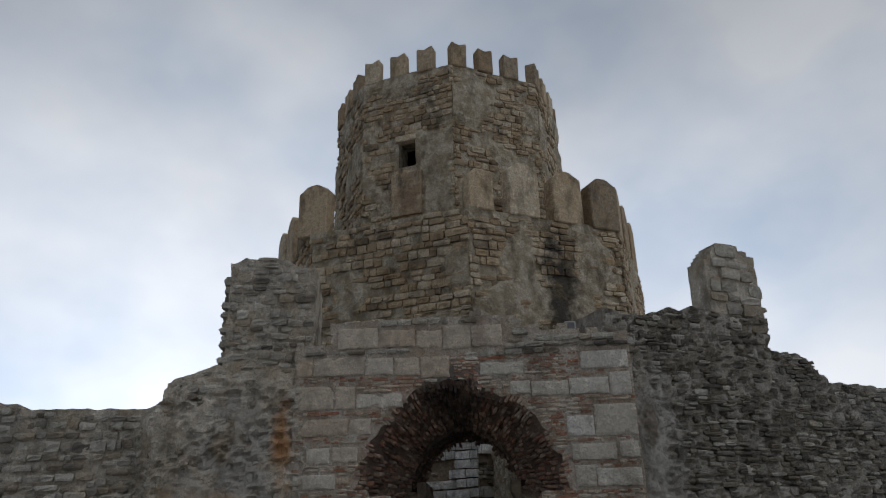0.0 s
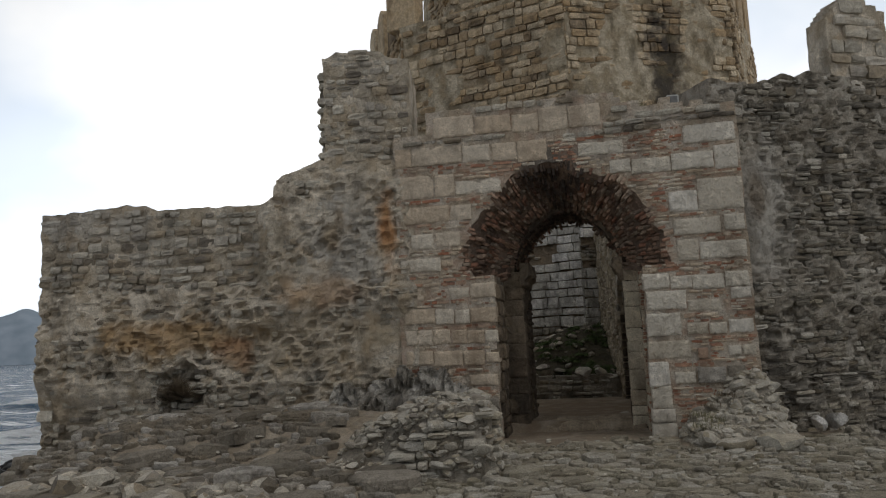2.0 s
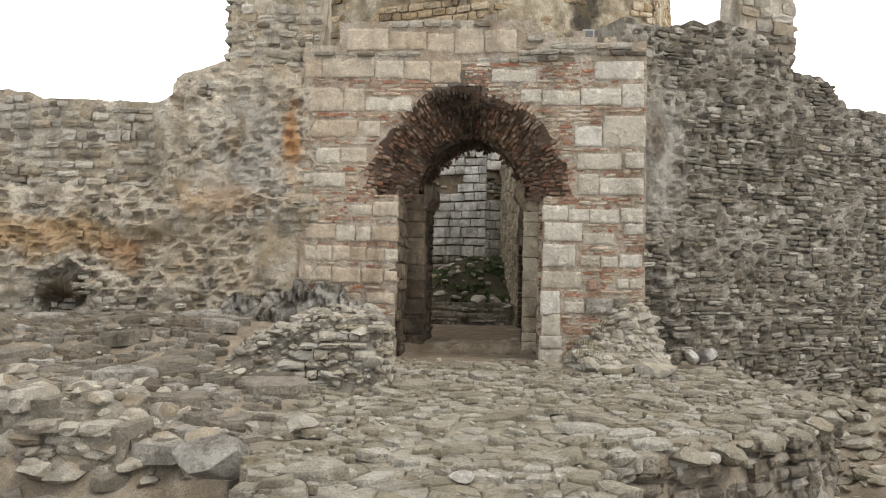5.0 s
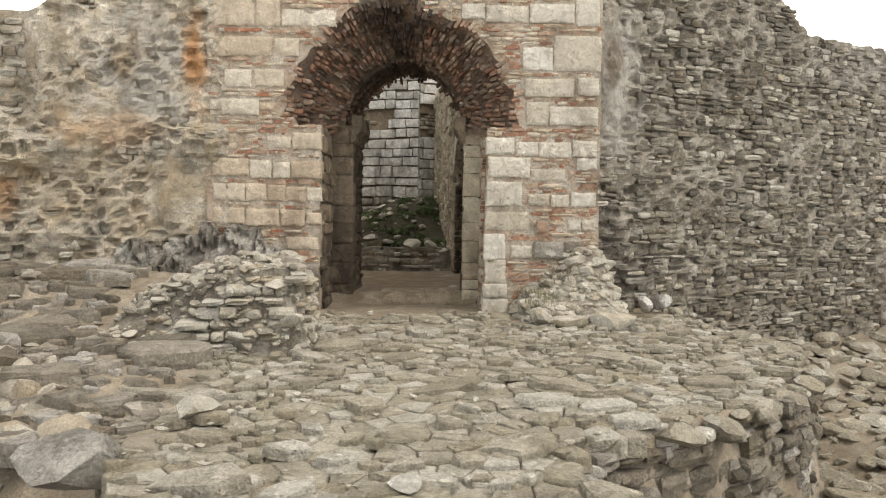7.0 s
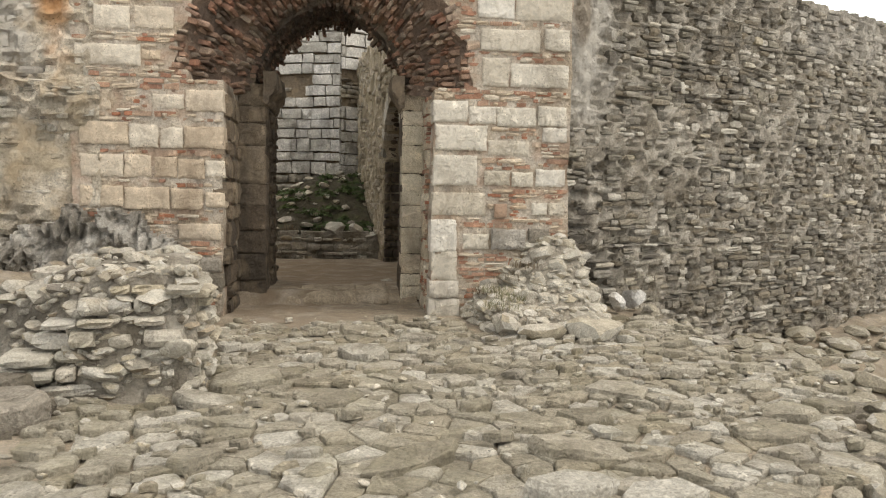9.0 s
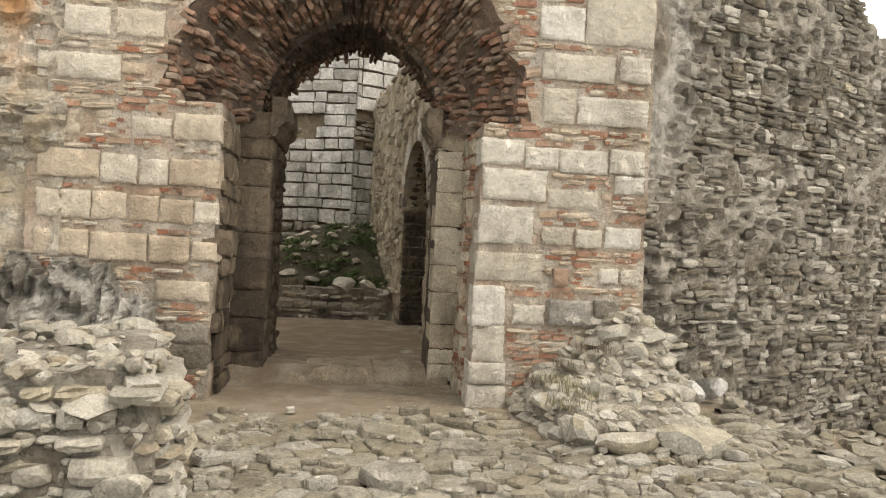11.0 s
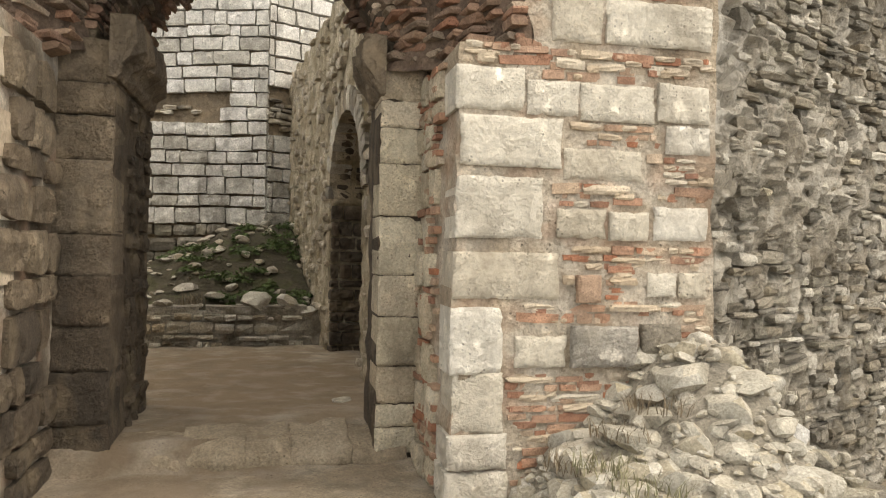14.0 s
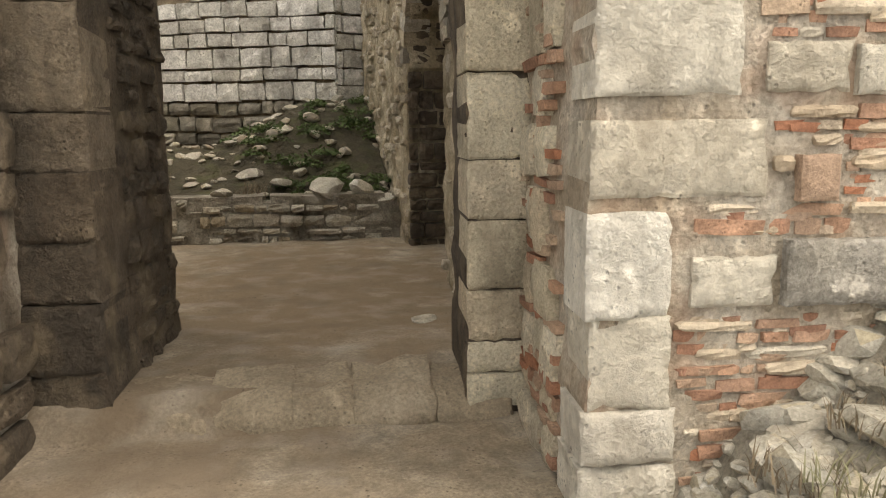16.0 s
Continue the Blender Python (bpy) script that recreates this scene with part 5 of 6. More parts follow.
def on_platform(x, y):
    return -1.75 < x < edge_x(y) - 0.06 and not (x < -0.9 and y > 8.0) and not (x > 1.7 and y > 9.9 and x < 3.4) and not (y > 11.2 and x > -0.9)


def flag_outline(cells, n_):
    """The outline of one flag of a crazy paving: the ground nearer to its own seed than to the others."""
    cx, cy = cells[n_]
    near = sorted(((x - cx) ** 2 + (y - cy) ** 2, x - cx, y - cy) for x, y in cells if 0 < abs(x - cx) + abs(y - cy) < 1.4)[:16]
    ring = [(-0.6, -0.6), (0.6, -0.6), (0.6, 0.6), (-0.6, 0.6)]
    for d2, dx, dy in near:
        cut = []
        for i, p in enumerate(ring):
            q = ring[i - 1]
            a_, b_ = q[0] * dx + q[1] * dy - d2 / 2, p[0] * dx + p[1] * dy - d2 / 2
            if (a_ > 0) != (b_ > 0):
                t = a_ / (a_ - b_)
                cut.append((q[0] + (p[0] - q[0]) * t, q[1] + (p[1] - q[1]) * t))
            if b_ <= 0:
                cut.append(p)
        ring = cut
    return ring


def flag_mesh(ring, gap, rng):
    """A worn flag with a broken edge: foot, rim, arris and a slightly uneven top."""
    size = max(math.hypot(*p) for p in ring)
    rim = []
    for i, p in enumerate(ring):
        q = ring[(i + 1) % len(ring)]
        rim.append(p)
        if math.hypot(q[0] - p[0], q[1] - p[1]) > 0.08:
            t = rng.uniform(0.35, 0.65)
            rim.append((p[0] + (q[0] - p[0]) * t, p[1] + (q[1] - p[1]) * t))
    rim = [(x * k, y * k) for x, y in rim for k in (1 - gap / size * rng.uniform(0.6, 2.2),)]
    n_, verts, faces = len(rim), [], []
    for sc, z in ((1.0, -0.14), (1.0, -0.018), (0.93, -0.002), (0.5, 0.004)):
        verts += [(x * sc, y * sc, z + (rng.uniform(-0.006, 0.006) if z > -0.1 else 0)) for x, y in rim]
    verts.append((0, 0, 0.004))
    for lev in range(3):
        faces += [(lev * n_ + i, lev * n_ + (i + 1) % n_, (lev + 1) * n_ + (i + 1) % n_, (lev + 1) * n_ + i) for i in range(n_)]
    faces += [(3 * n_ + i, 3 * n_ + (i + 1) % n_, 4 * n_) for i in range(n_)]
    return verts, faces


def lay_paving(inside, x0, x1, y0, y1, cell, near, focus):
    """Crazy paving: tightly laid flags of uneven size, smoother where feet have worn the way."""
    cells = []
    for j in range(round((y1 - y0) / (cell * 0.8))):
        for i in range(round((x1 - x0) / cell)):
            if rng.random() < 0.78:
                cells.append((x0 + (i + 0.5 * (j % 2) + rng.uniform(-0.5, 0.5)) * cell, y0 + (j + rng.uniform(-0.5, 0.5)) * cell * 0.8))
    flags = []
    for n_, (x, y) in enumerate(cells):
        if not inside(x, y):
            continue
        worn = step(abs(x - 0.2), 1.6, 0.5)
        v, f = flag_mesh(flag_outline(cells, n_), 0.005 + 0.006 * (1 - worn), rng)
        tilt = 3.2 - 1.6 * worn
        lift = 0.032 - 0.03 * step(y, 9.9, 11.0) * worn + rng.uniform(-0.016, 0.016) * (1.1 - 0.6 * worn)
        flags.append((pose(x, y, ground_z(x, y) + lift, rng.uniform(-tilt, tilt), rng.uniform(-tilt, tilt), 0), v, f))
    flags.sort(key=lambda q: (q[0].translation - Vector(focus)).length)
    for m, v, f in flags[:near]:
        ob = mesh_object("flagstone", v, f, M_FLAG, ground)
        ob.matrix_basis = m
    vs, fs = [], []
    for m, v, f in flags[near:]:
        fs += [tuple(i + len(vs) for i in face) for face in f]
        vs += [m @ Vector(p) for p in v]
    tagged(mesh_object("outer_flagstones", vs, fs, M_FLAG, ground), kind="stuff")


lay_paving(on_platform, -1.9, 5.4, -3.0, 12.2, 0.215, 300, (0.4, 6.5, 0))
slabs, laid = [], []
for size, tries in (((0.22, 0.44), 360), ((0.08, 0.2), 2200)):
    more = scatter(lambda x, y: on_platform(x, y) and (x > 0.9 or x < -0.7 or rng.random() < 0.3), -1.8, 5.2, 2.0, 12.5, size, tries, rng, 0.5, laid)
    laid += more
    for x, y, s in more:
        t = min(0.09, 0.035 + s * 0.14)
        slabs.append(pose(x, y, ground_z(x, y) + 0.04 + t * rng.uniform(-0.1, 0.3), rng.uniform(-7, 7), rng.uniform(-7, 7), rng.uniform(-35, 35) + rng.choice((0, 180))) @ Matrix.Diagonal((s * 1.12, s * rng.uniform(0.55, 0.95), t, 1)))
pieces(ground, "slab", SLABS, slabs, M_FLAG, 200, (0.4, 6.5, 0), "loose_slabs")
chips = []
for x, y, s in scatter(on_platform, -1.8, 5.2, 1.0, 12.5, (0.04, 0.10), 700, rng, 0.5):
    chips.append(pose(x, y, ground_z(x, y) + 0.06, rng.uniform(-15, 15), rng.uniform(-15, 15), rng.uniform(0, 360)) @ Matrix.Diagonal((s, s * 0.8, s * 0.45, 1)))
pieces(ground, "loose_stone", LUMPS, chips, M_HEAP, 150, (0.4, 6.5, 0), "loose_rubble")

# broken terrace left of the causeway
rng = random.Random(43)


def on_terrace(x, y):
    return x < -1.9 and not (x > -3.2 and y > 8.2) and -x < terrace_edge(y) + 0.2


terrace, ledges, laid = [], [], []
for size, tries in (((0.45, 0.85), 260), ((0.2, 0.45), 5000), ((0.1, 0.2), 7000)):
    more = scatter(on_terrace, -9.0, -1.9, -1.0 if size[0] > 0.2 else 3.0, 11.7, size, tries, rng, 0.34, laid)
    laid += more
    for x, y, s in more:
        t = min(0.24, 0.05 + s * 0.22)
        ledges.append(pose(x, y, ground_z(x, y) + t * rng.uniform(-0.15, 0.25), rng.uniform(-7, 7), rng.uniform(-7, 7), rng.uniform(-35, 35) + rng.choice((0, 180))) @ Matrix.Diagonal((s * 1.15, s * rng.uniform(0.5, 0.9), t, 1)))
pieces(ground, "ledge", SLABS, ledges, M_SLAB, 300, (-3, 7, 0), "terrace_ledges")
for x, y, s in scatter(on_terrace, -9.0, -1.9, -1.0, 11.7, (0.12, 0.36), 900, rng, 0.9):
    f = rng.uniform(0.3, 0.6)
    terrace.append(pose(x, y, ground_z(x, y) + s * f * 0.2, rng.uniform(-10, 10), rng.uniform(-10, 10), rng.uniform(0, 360)) @ Matrix.Diagonal((s, s * rng.uniform(0.6, 1.0), s * f, 1)))
for x, y, s in scatter(lambda x, y: x < -causeway_left(y) - 0.15, -6.5, -1.5, 1.5, 5.7, (0.16, 0.5), 2600, rng, 0.4):
    terrace.append(pose(x, y, ground_z(x, y) + s * 0.1, rng.uniform(-12, 12), rng.uniform(-12, 12), rng.uniform(0, 360)) @ Matrix.Diagonal((s * 1.1, s * 0.85, s * 0.55, 1)))
# stump of an older wall on the terrace
stump = setting("wall_stump")
STUMP = at(-6.1, 5.95, -8)


def stump_in(u, z):
    return between(u, 0, 3.1) and between(z, -2.4, 0.2 + 0.16 * nz(u, 1, 0, 2.2) - 0.22 * step(u, 2.2, 3.1))


core("stump_core", lambda u, z: stump_in(u, z + 0.1), 0, 3.15, -2.4, 0.5, STUMP, 0.5, M_BED, 0.1, 0.1, parent=stump)
stump_face = courses(stump_in, 0, 3.1, -1.6, 0.4, STUMP, (0.1, 0.24), (0.16, 0.42), rng, (0.0, 0.12), 0.3, 0.12, wavy=0.07)
stump_face += courses(lambda u, z: between(u, -1.45, 0.0) and z < 0.0, -1.5, 0, -2.3, 0.0, STUMP @ pose(0, 0, 0, 0, 0, -90), (0.12, 0.24), (0.2, 0.42), rng, (0.0, 0.1), 0.3, 0.1)


def stump_z(x, y):
    g = ground_z(x, y) - 0.1
    k = step(x, -6.2, -6.0) * (1 - step(x, -3.3, -2.9)) * step(y, 5.6 - 0.14 * (x + 3), 5.8 - 0.14 * (x + 3)) * (1 - step(y, 6.6, 7.4))
    return g + (0.16 + 0.16 * nz(x, y, 1, 1.7) - 0.2 * step(x, -3.9, -3.0) - g) * k


stump_bed = heap_mesh("stump_bed", stump_z, -6.5, -2.7, 5.4, 7.8, 0.08, M_BED)
stump_bed.parent = stump
pieces(stump, "fallen_stone", LUMPS, strew(stump_bed, 420, (0.14, 0.42), (0.4, 0.7), rng, 0.35, -0.6), M_RUBBLE, 200, (-4, 5.5, 0), "fallen_stones")
pieces(stump, "stone", STONES, stump_face, M_RUBBLE, 200, (-4, 5.5, 0), "stump_facing")
pieces(ground, "boulder", LUMPS, terrace, M_RUBBLE, 300, (-3, 7, 0), "terrace_stones")

# rocks below the platform on the landward side
rng = random.Random(44)
shore = []
for x, y, s in scatter(lambda x, y: x > edge_x(y) + 0.2 and y < 13.4 + 0.0 * x and (y - 11.86) < (x - 3.15) * 0.38 - 0.3, 1.2, 11.0, -2.0, 14.0, (0.16, 0.6), 16000, rng, 0.30):
    shore.append(pose(x, y, ground_z(x, y) + s * 0.08, rng.uniform(-12, 12), rng.uniform(-12, 12), rng.uniform(0, 360)) @ Matrix.Diagonal((s * 1.15, s * 0.9, s * 0.5, 1)))
pieces(ground, "boulder", LUMPS, shore, M_FLAG, 200, (5, 8, -1), "shore_boulders")

# retaining walls of platform and causeway
rng = random.Random(45)
platform_wall = setting("wall_platform")
facing, kerb = [], []
for (xa, ya), (xb, yb) in zip(EDGE[:-1], EDGE[1:]):
    if yb < 5:
        ya = -4.0
    seg = at(xa, ya, math.degrees(math.atan2(yb - ya, xb - xa)))
    wd = math.hypot(xb - xa, yb - ya)
    facing += courses(lambda u, z: between(z, -1.7, -0.22), 0, wd, -1.6, -0.2, seg, (0.1, 0.22), (0.14, 0.36), rng, (0.0, 0.09), 0.32, 0.05, wavy=0.05, tight=0.7)
    u = 0.1
    while u < wd and ya > 4.5:
        w = rng.uniform(0.18, 0.42)
        kerb.append(seg @ pose(u + w / 2, rng.uniform(-0.06, 0.1), -0.26 + rng.uniform(-0.03, 0.03), rng.uniform(-8, 8), rng.uniform(-8, 8), rng.uniform(-20, 20)) @ Matrix.Diagonal((w * 1.1, w * 0.85, w * 0.6, 1)))
        u += w
for xa, ya, ang, wd in ((-1.97, 5.52, -75, 1.85), (-1.49, 3.72, -90, 7.0)):
    facing += courses(lambda u, z: between(z, -1.0, -0.22), 0, wd, -1.0, -0.2, at(xa, ya, ang), (0.2, 0.3), (0.4, 0.9), rng, (0.0, 0.05), 0.3, 0.0, clip=True, tight=0.95)
pieces(platform_wall, "edge_boulder", LUMPS, kerb, M_FLAG, 60, (2.5, 5.8, -0.3))
pieces(platform_wall, "facing_stone", STONES, facing, M_SLAB, 260, (2.5, 5.8, -0.3), "facing_stones")

# threshold of the doorway
rng = random.Random(46)
doorstep = setting("threshold")
u = IN_L - 0.1
while u < IN_R + 0.05:
    w = rng.uniform(0.22, 0.6)
    v, f, front = block_mesh(w + 0.01, 0.24, 0.4, u * 5)
    v = [(x + 0.03 * nz(x, y, z + u, 6), y + 0.11 * step(z, 0.08, 0.24) * (1 - step(y, 0.0, 0.1)) + 0.03 * nz(x + u, 1, z, 5), z - 0.05 * step(y, 0.1, 0.0) * step(z, 0.12, 0.24) + 0.05 * nz(x + u, y, 2, 4)) for x, y, z in v]
    ob = mesh_object("step_block", v, f, M_STEP, doorstep, True)
    ob.matrix_basis = GATE @ pose(u, STEP_V - 0.08 + 0.05 * nz(u, 1, 0, 3), -0.225 + rng.uniform(-0.015, 0.015), rng.uniform(-2, 2), rng.uniform(-2, 2), rng.uniform(-4, 4))
    u += w

# ---- courtyard ----
rng = random.Random(47)
COURT = at(-4.0, 18.45, 0)
court_low = setting("wall_courtyard_low")


def court_low_in(u, z):
    return between(u, 0, 5.9) and between(z, -0.3, 0.5 + 0.1 * nz(u, 1, 0, 2))


core("courtyard_core", court_low_in, 0, 5.9, -0.3, 0.7, COURT, 0.4, M_MORTAR, 0.09, 0.05, parent=court_low)
pieces(court_low, "stone", STONES, courses(court_low_in, 0, 5.9, -0.1, 0.65, COURT, (0.08, 0.2), (0.1, 0.36), rng, (0.0, 0.09), 0.25, 0.12, wavy=0.08, tight=0.68), M_RUBBLE, 120)
court_heap = tagged(heap_mesh("debris_mound", court_heap_z, -4.0, 1.9, 18.7, 23.2, 0.12, M_SOIL), "weedy bank of fallen stones before the keep", "debris mound")
pieces(court_heap, "stone", LUMPS, strew(court_heap, 170, (0.12, 0.34), (0.4, 0.6), rng, 0.35), M_RUBBLE, 170, (1, 19, 0.5))
pieces(court_heap, "pale_stone", LUMPS, strew(court_heap, 60, (0.12, 0.30), (0.4, 0.6), rng, 0.2), M_HEAP, 110, (1, 19, 0.5))
SIDE = at(1.9, 23.4, -90)
court_side = setting("wall_courtyard_side")


def niche(u, z, grow=0.0):
    y = 23.4 - u
    return (abs(y - 16.6) < 1.05 + grow and z < 2.05) or math.hypot(y - 16.6, z - 2.05) < 1.05 + grow


def court_side_in(u, z):
    return between(z, -0.3, 4.75 + 0.1 * nz(u, 0, 0, 2)) and not niche(u, z)


core("courtyard_side_core", court_side_in, 0, 9.1, -0.3, 4.9, SIDE, 0.9, M_YELLOW, 0.1, 0.09, parent=court_side, snap=to_ring(23.4 - 16.6, 2.05, 1.05))
# Niche shade put into the colour of its back, jamb and lining.
core("niche_back", lambda u, z: True, 5.6, 8.0, -0.3, 3.3, SIDE @ pose(0, 0.75, 0), 0.15, M_SHADE_TONED, 0.15, 0.05, parent=court_side)
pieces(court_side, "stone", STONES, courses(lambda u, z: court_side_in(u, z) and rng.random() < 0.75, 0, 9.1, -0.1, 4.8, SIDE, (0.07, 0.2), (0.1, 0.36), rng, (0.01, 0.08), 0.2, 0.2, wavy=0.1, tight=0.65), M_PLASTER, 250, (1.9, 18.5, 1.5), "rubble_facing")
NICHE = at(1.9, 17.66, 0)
pieces(court_side, "niche_stone", STONES, courses(lambda u, z: between(u, 0, 0.78) and z < 2.1, 0, 0.78, -0.1, 2.1, NICHE, (0.1, 0.24), (0.16, 0.36), rng, (0.0, 0.05), 0.2, 0.0, clip=True, tight=0.9), M_SHADE_TONED, 120)
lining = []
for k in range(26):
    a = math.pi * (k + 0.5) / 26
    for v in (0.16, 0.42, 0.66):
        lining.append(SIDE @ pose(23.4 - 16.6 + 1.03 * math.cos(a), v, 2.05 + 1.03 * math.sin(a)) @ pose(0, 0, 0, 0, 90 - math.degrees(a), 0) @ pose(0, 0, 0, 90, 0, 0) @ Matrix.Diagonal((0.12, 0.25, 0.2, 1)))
pieces(court_side, "lining_stone", STONES, lining, M_SHADE_TONED, 80)
voussoirs = []
for k in range(19):
    a = math.pi * (k + 0.5) / 19
    voussoirs.append(SIDE @ pose(23.4 - 16.6 + 1.18 * math.cos(a), -0.05, 2.05 + 1.18 * math.sin(a)) @ pose(0, 0, 0, 0, 90 - math.degrees(a), 0) @ Matrix.Diagonal((0.17, 0.3, 0.3, 1)))
pieces(court_side, "voussoir", ASHLARS, voussoirs, M_RUBBLE, 30)


# Unseen wall, added to keep sky light out of the courtyard.
court_light_block = setting("wall_added_light_block")
core("courtyard_west_core", lambda u, z: True, 0, 9.4, -0.3, 4.8, at(-4.0, 14.2, 90), 0.8, M_YELLOW, 0.2, 0.09, parent=court_light_block)


def boulder(x, y, z, s, flat, mat, label, turn=0):
    v, f = LUMPS[int(abs(x * 7 + y * 3)) % 12]
    ob = mesh_object("boulder", v, f, mat)
    crisp(ob.data)
    ob.matrix_basis = pose(x, y, z + s * flat * 0.45, 4, -3, turn) @ Matrix.Diagonal((s, s * 0.8, s * flat, 1))
    return tagged(ob, label, "boulder")


boulder(1.45, 18.6, 0.42, 0.42, 0.75, M_HEAP, "pale boulder on the low courtyard wall", 30)
boulder(1.0, 18.62, 0.4, 0.6, 0.6, M_HEAP, "broad pale boulder on the low courtyard wall", 80)
boulder(1.75, 18.55, 0.3, 0.4, 0.7, M_HEAP, "grey boulder at the end of the courtyard wall", 10)
boulder(-0.3, 18.6, 0.45, 0.4, 0.5, M_HEAP, "flat pale stone on the courtyard wall", 120)
boulder(0.45, 19.3, 0.55, 0.4, 0.4, M_HEAP, "white slab lying on the weedy bank", 60)
boulder(4.25, 11.9, -0.22, 0.32, 0.95, M_WHITE, "white stone at the foot of the dark wall", 20)
boulder(4.58, 12.08, -0.22, 0.4, 0.8, M_WHITE, "whitewashed block at the foot of the dark wall", 140)
boulder(2.35, 9.72, -0.2, 0.55, 0.5, M_HEAP, "smooth grey boulder at the rubble heap's edge", 15)
boulder(2.95, 9.75, -0.22, 0.75, 0.42, M_HEAP, "long grey boulder at the rubble heap's edge", -10)
boulder(2.08, 9.95, -0.18, 0.45, 0.7, M_HEAP, "square grey boulder by the gate", 40)
boulder(-0.09, 4.24, -0.21, 0.28, 0.35, M_WHITE, "small whitish stone set in the causeway", 40)
boulder(-2.05, 4.95, -0.42, 0.8, 0.5, M_BARE, "big smooth grey block beside the causeway", 15)
boulder(-1.48, 5.75, -0.2, 0.38, 0.6, M_HEAP, "pinkish grey boulder on the platform's edge", 60)
boulder(1.28, 6.62, -0.2, 0.26, 0.3, M_WHITE, "flat pale stone lying on the paving", 20)
boulder(1.42, 14.1, -0.05, 0.26, 0.22, M_HEAP, "broken slab on the passage floor", 70)

# black rocks in the surf
rng = random.Random(48)
def sea_rock(x, y, s):
    """A jagged black rock awash: a lump cut by planes, roughened, its foot under water."""
    bm = bmesh.new()
    bmesh.ops.create_icosphere(bm, subdivisions=3, radius=0.5)
    cuts = [Vector((rng.uniform(-1, 1), rng.uniform(-1, 1), rng.uniform(-0.4, 1))).normalized() for _ in range(8)]
    for v in bm.verts:
        for c in cuts:
            over = v.co.dot(c) - 0.3
            if over > 0:
                v.co -= c * over * 0.9
        v.co *= 1 + 0.4 * nz(v.co.x + x, v.co.y + y, v.co.z, 3.5) + 0.28 * nz(v.co.x + x, v.co.y, v.co.z + y, 9)
    me = bpy.data.meshes.new("sea_rock")
    bm.to_mesh(me)
    bm.free()
    me.materials.append(M_ROCK)
    ob = new("sea_rock", me)
    ob.matrix_basis = pose(x, y, -2.85 + 0.06 * s, rng.uniform(-12, 12), rng.uniform(-12, 12), rng.uniform(0, 360)) @ Matrix.Diagonal((s, s * rng.uniform(0.6, 0.9), s * rng.uniform(0.45, 0.7), 1))
    return tagged(ob, "black wave-washed rock standing in the surf", "rock", "rocks in the surf")


for cx, cy, spread, count, size in ((-24.0, 21.9, 1.0, 4, (0.8, 1.5)), (-23.2, 24.0, 1.2, 7, (0.9, 1.8)), (-22.4, 26.2, 1.2, 8, (0.9, 1.9)), (-21.6, 28.4, 1.0, 6, (0.8, 1.6)), (-18.6, 17.4, 0.9, 5, (1.6, 2.8)), (-16.6, 14.4, 1.0, 5, (1.2, 2.2)), (-17.2, 18.9, 0.3, 1, (0.8, 1.0)), (-11.4, 13.4, 1.0, 7, (0.9, 1.7)), (-13.2, 17.4, 0.6, 3, (0.7, 1.2))):
    for _ in range(round(count * 1.5)):
        sea_rock(cx + rng.uniform(-spread, spread), cy + rng.uniform(-spread, spread), 0.85 * rng.uniform(*size))


# ---- plants ----
def tuft(x, y, z, r, h, n_, mat, label, seed, name="grass_tuft", category="grass"):
    rng = random.Random(seed)
    verts, faces = [], []
    for _ in range(n_):
        a, d = rng.uniform(0, 6.283), r * math.sqrt(rng.random())
        bx, by = d * math.cos(a), d * math.sin(a)
        hh, la, lean = h * rng.uniform(0.4, 1.1), rng.uniform(0, 6.283), rng.uniform(0.2, 1.1)
        wx, wy = -math.sin(la) * 0.0035, math.cos(la) * 0.0035
        b = len(verts)
        for q, wv in ((0, 1.0), (0.55, 0.8), (1.0, 0.15)):
            ox, oy = bx + math.cos(la) * lean * hh * q * q, by + math.sin(la) * lean * hh * q * q
            verts += [(ox - wx * wv, oy - wy * wv, hh * q), (ox + wx * wv, oy + wy * wv, hh * q)]
        faces += [(b, b + 1, b + 3, b + 2), (b + 2, b + 3, b + 5, b + 4)]
    ob = mesh_object(name, verts, faces, mat)
    ob.location = (x, y, z)
    return tagged(ob, label, category)


def twigs(x, y, z, r, n_, label, seed):
    """A round leafless shrub: thin bent twigs fanning out from one root."""
    rng = random.Random(seed)
    verts, faces = [], []
    for _ in range(n_):
        way = Vector((rng.gauss(0, 1), rng.gauss(0, 1), abs(rng.gauss(0.5, 0.9)))).normalized()
        side = way.cross(Vector((rng.random(), rng.random(), 1.3))).normalized()
        length, bend = r * rng.uniform(0.5, 1.1), rng.uniform(-0.25, 0.25)
        b = len(verts)
        for q, w in ((0.0, 0.006), (0.5, 0.004), (1.0, 0.0012)):
            c = way * (length * q) + side * (bend * length * q * q)
            verts += [c - side * w, c + side * w]
        faces += [(b, b + 1, b + 3, b + 2), (b + 2, b + 3, b + 5, b + 4)]
    ob = mesh_object("shrub", verts, faces, M_DRY)
    ob.location = (x, y, z)
    return tagged(ob, label, "shrub")


WEED_V, WEED_F = [], []


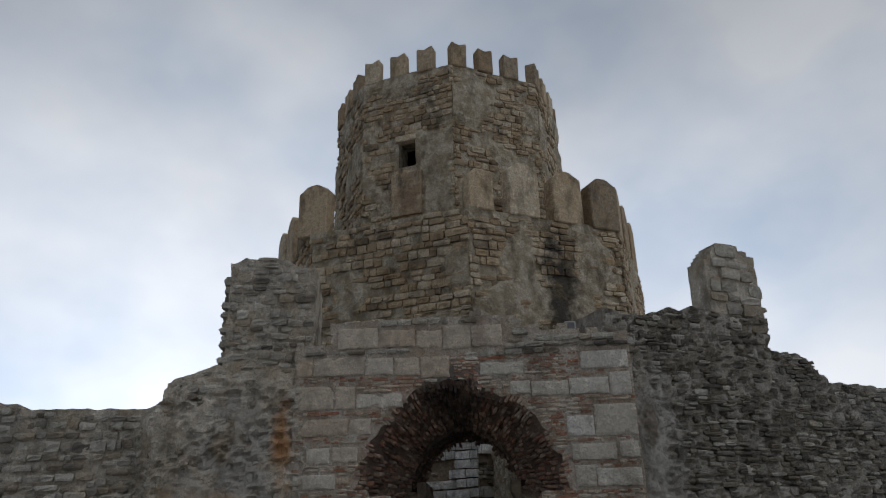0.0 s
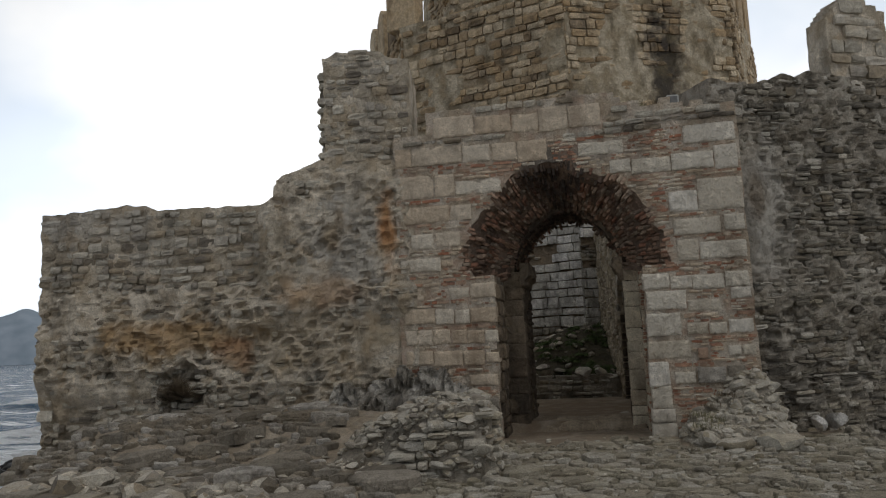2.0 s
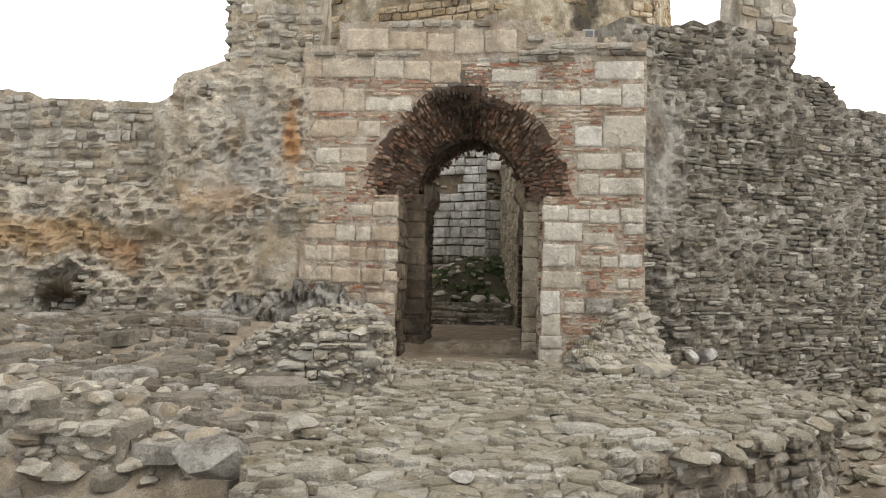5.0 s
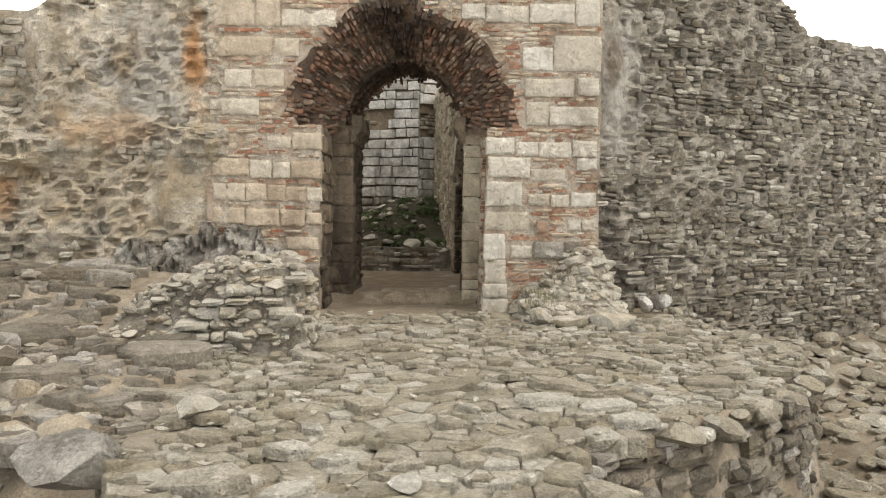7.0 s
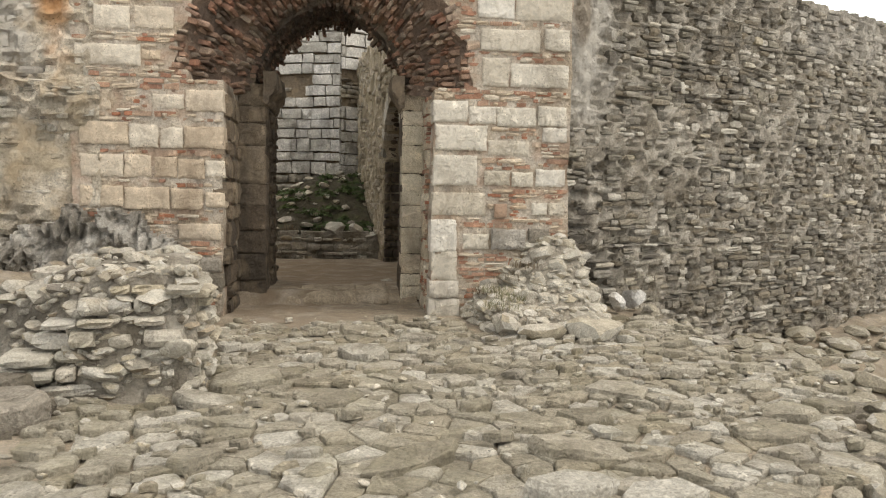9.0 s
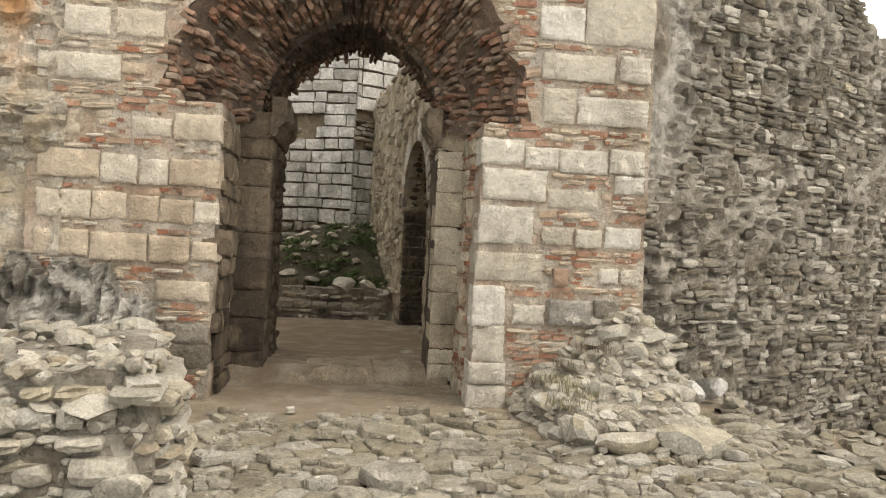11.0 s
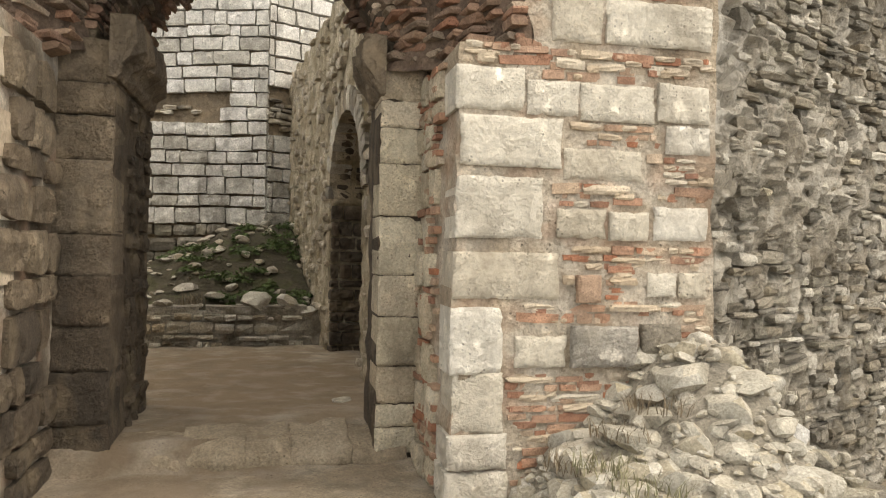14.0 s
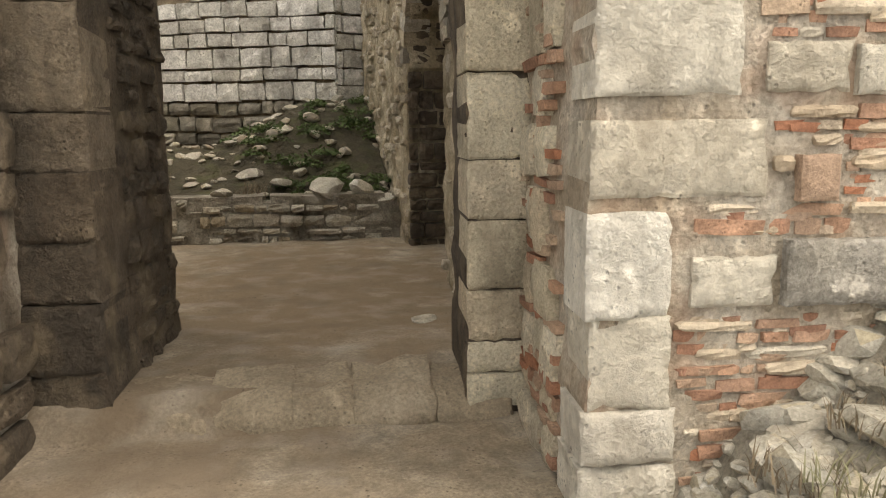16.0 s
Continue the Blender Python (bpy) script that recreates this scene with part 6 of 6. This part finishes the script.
def leafy(x, y, z, r, n_, seed):
    """A low plant: many small folded leaves."""
    rng = random.Random(seed)
    for _ in range(n_):
        a, d = rng.uniform(0, 6.283), r * math.sqrt(rng.random())
        c = Vector((x + d * math.cos(a), y + d * math.sin(a), z + rng.uniform(0.02, 0.14) * (1.2 - d / r)))
        m = Matrix.Translation(c) @ pose(0, 0, 0, rng.uniform(-50, 50), rng.uniform(-50, 50), rng.uniform(0, 360))
        s = rng.uniform(0.015, 0.04)
        b = len(WEED_V)
        WEED_V.extend(m @ Vector(p) for p in ((-s, 0, 0), (0, -s * 0.6, 0.3 * s), (s, 0, 0), (0, s * 0.6, 0.3 * s)))
        WEED_F.extend(((b, b + 1, b + 2), (b, b + 2, b + 3)))


rng = random.Random(49)
for k in range(60):
    x, y = rng.uniform(-0.6, 1.85), rng.uniform(19.0, 22.0)
    if x < -0.4 + (22 - y) * 0.3:
        continue
    leafy(x, y, court_heap_z(x, y) - 0.01, rng.uniform(0.14, 0.28), 130, 600 + k)
tagged(mesh_object("weeds", WEED_V, WEED_F, M_LEAF), "low green weeds growing among fallen stones", "weeds", kind="stuff")
for k in range(10):
    x, y = rng.uniform(-2.5, 0.2), rng.uniform(18.8, 21.5)
    tuft(x, y, court_heap_z(x, y) - 0.02, 0.2, 0.22, 60, M_DRY, "dry grass on the courtyard bank", 700 + k)
for k, (x, y) in enumerate(((2.2, 10.75), (2.4, 10.95), (2.25, 10.45), (2.6, 10.9), (2.1, 10.3), (2.12, 10.95))):
    tuft(x, y, pier_heap_z(x, y) + 0.03, 0.2, 0.11, 90, M_DRY if k % 2 else M_GRASS, "thin greyish grass on the rubble heap", 800 + k)
for k, (u, h) in enumerate(((1.35, 5.36), (1.6, 5.33), (2.25, 5.24), (2.5, 5.2), (2.75, 5.16))):
    p = GATE @ Vector((u, 0.25, h - 0.04))
    tuft(p.x, p.y, p.z, 0.16, 0.14, 80, M_DRY if k % 2 else M_GRASS, "thin dry grass growing on the ruined gate head", 900 + k)
for k, (x, z) in enumerate(((-6.7, 0.72), (-6.42, 0.75), (-6.56, 0.85))):
    twigs(x, 11.62, z, 0.34, 420, "round dry brown shrub in a hollow of the wall", 850 + k)

# ---- floodlight on the gate's head ----
light_box = tagged(new("floodlight"), "small grey floodlight standing on the ruined gate head", "floodlight")
light_box.matrix_basis = GATE @ pose(1.93, 0.1, 5.22, 0, 0, 8) @ Matrix.Diagonal((0.75, 0.75, 0.75, 1))


def box_part(name, size, centre, mat, parent, label="", bevel=0.012):
    bm = bmesh.new()
    bmesh.ops.create_cube(bm, size=1.0)
    bmesh.ops.transform(bm, matrix=Matrix.Translation(centre) @ Matrix.Diagonal((*size, 1)), verts=bm.verts[:])
    bmesh.ops.bevel(bm, geom=bm.edges[:], offset=bevel, segments=2, affect="EDGES")
    return part(name, bm, mat, parent, label)


box_part("housing", (0.24, 0.16, 0.2), (0, 0.09, 0.2), M_METAL, light_box)
box_part("front_frame", (0.27, 0.03, 0.23), (0, 0.0, 0.2), M_LAMPGLASS, light_box, "pale frame round the lens")
box_part("lens", (0.2, 0.02, 0.16), (0, -0.012, 0.2), M_METAL, light_box, "dark glass lens", 0.004)
box_part("bracket", (0.3, 0.03, 0.14), (0, 0.09, 0.05), M_METAL, light_box)

# ---- the pieces of walls, floors and pavements nearest to the path ----
lay_pending()
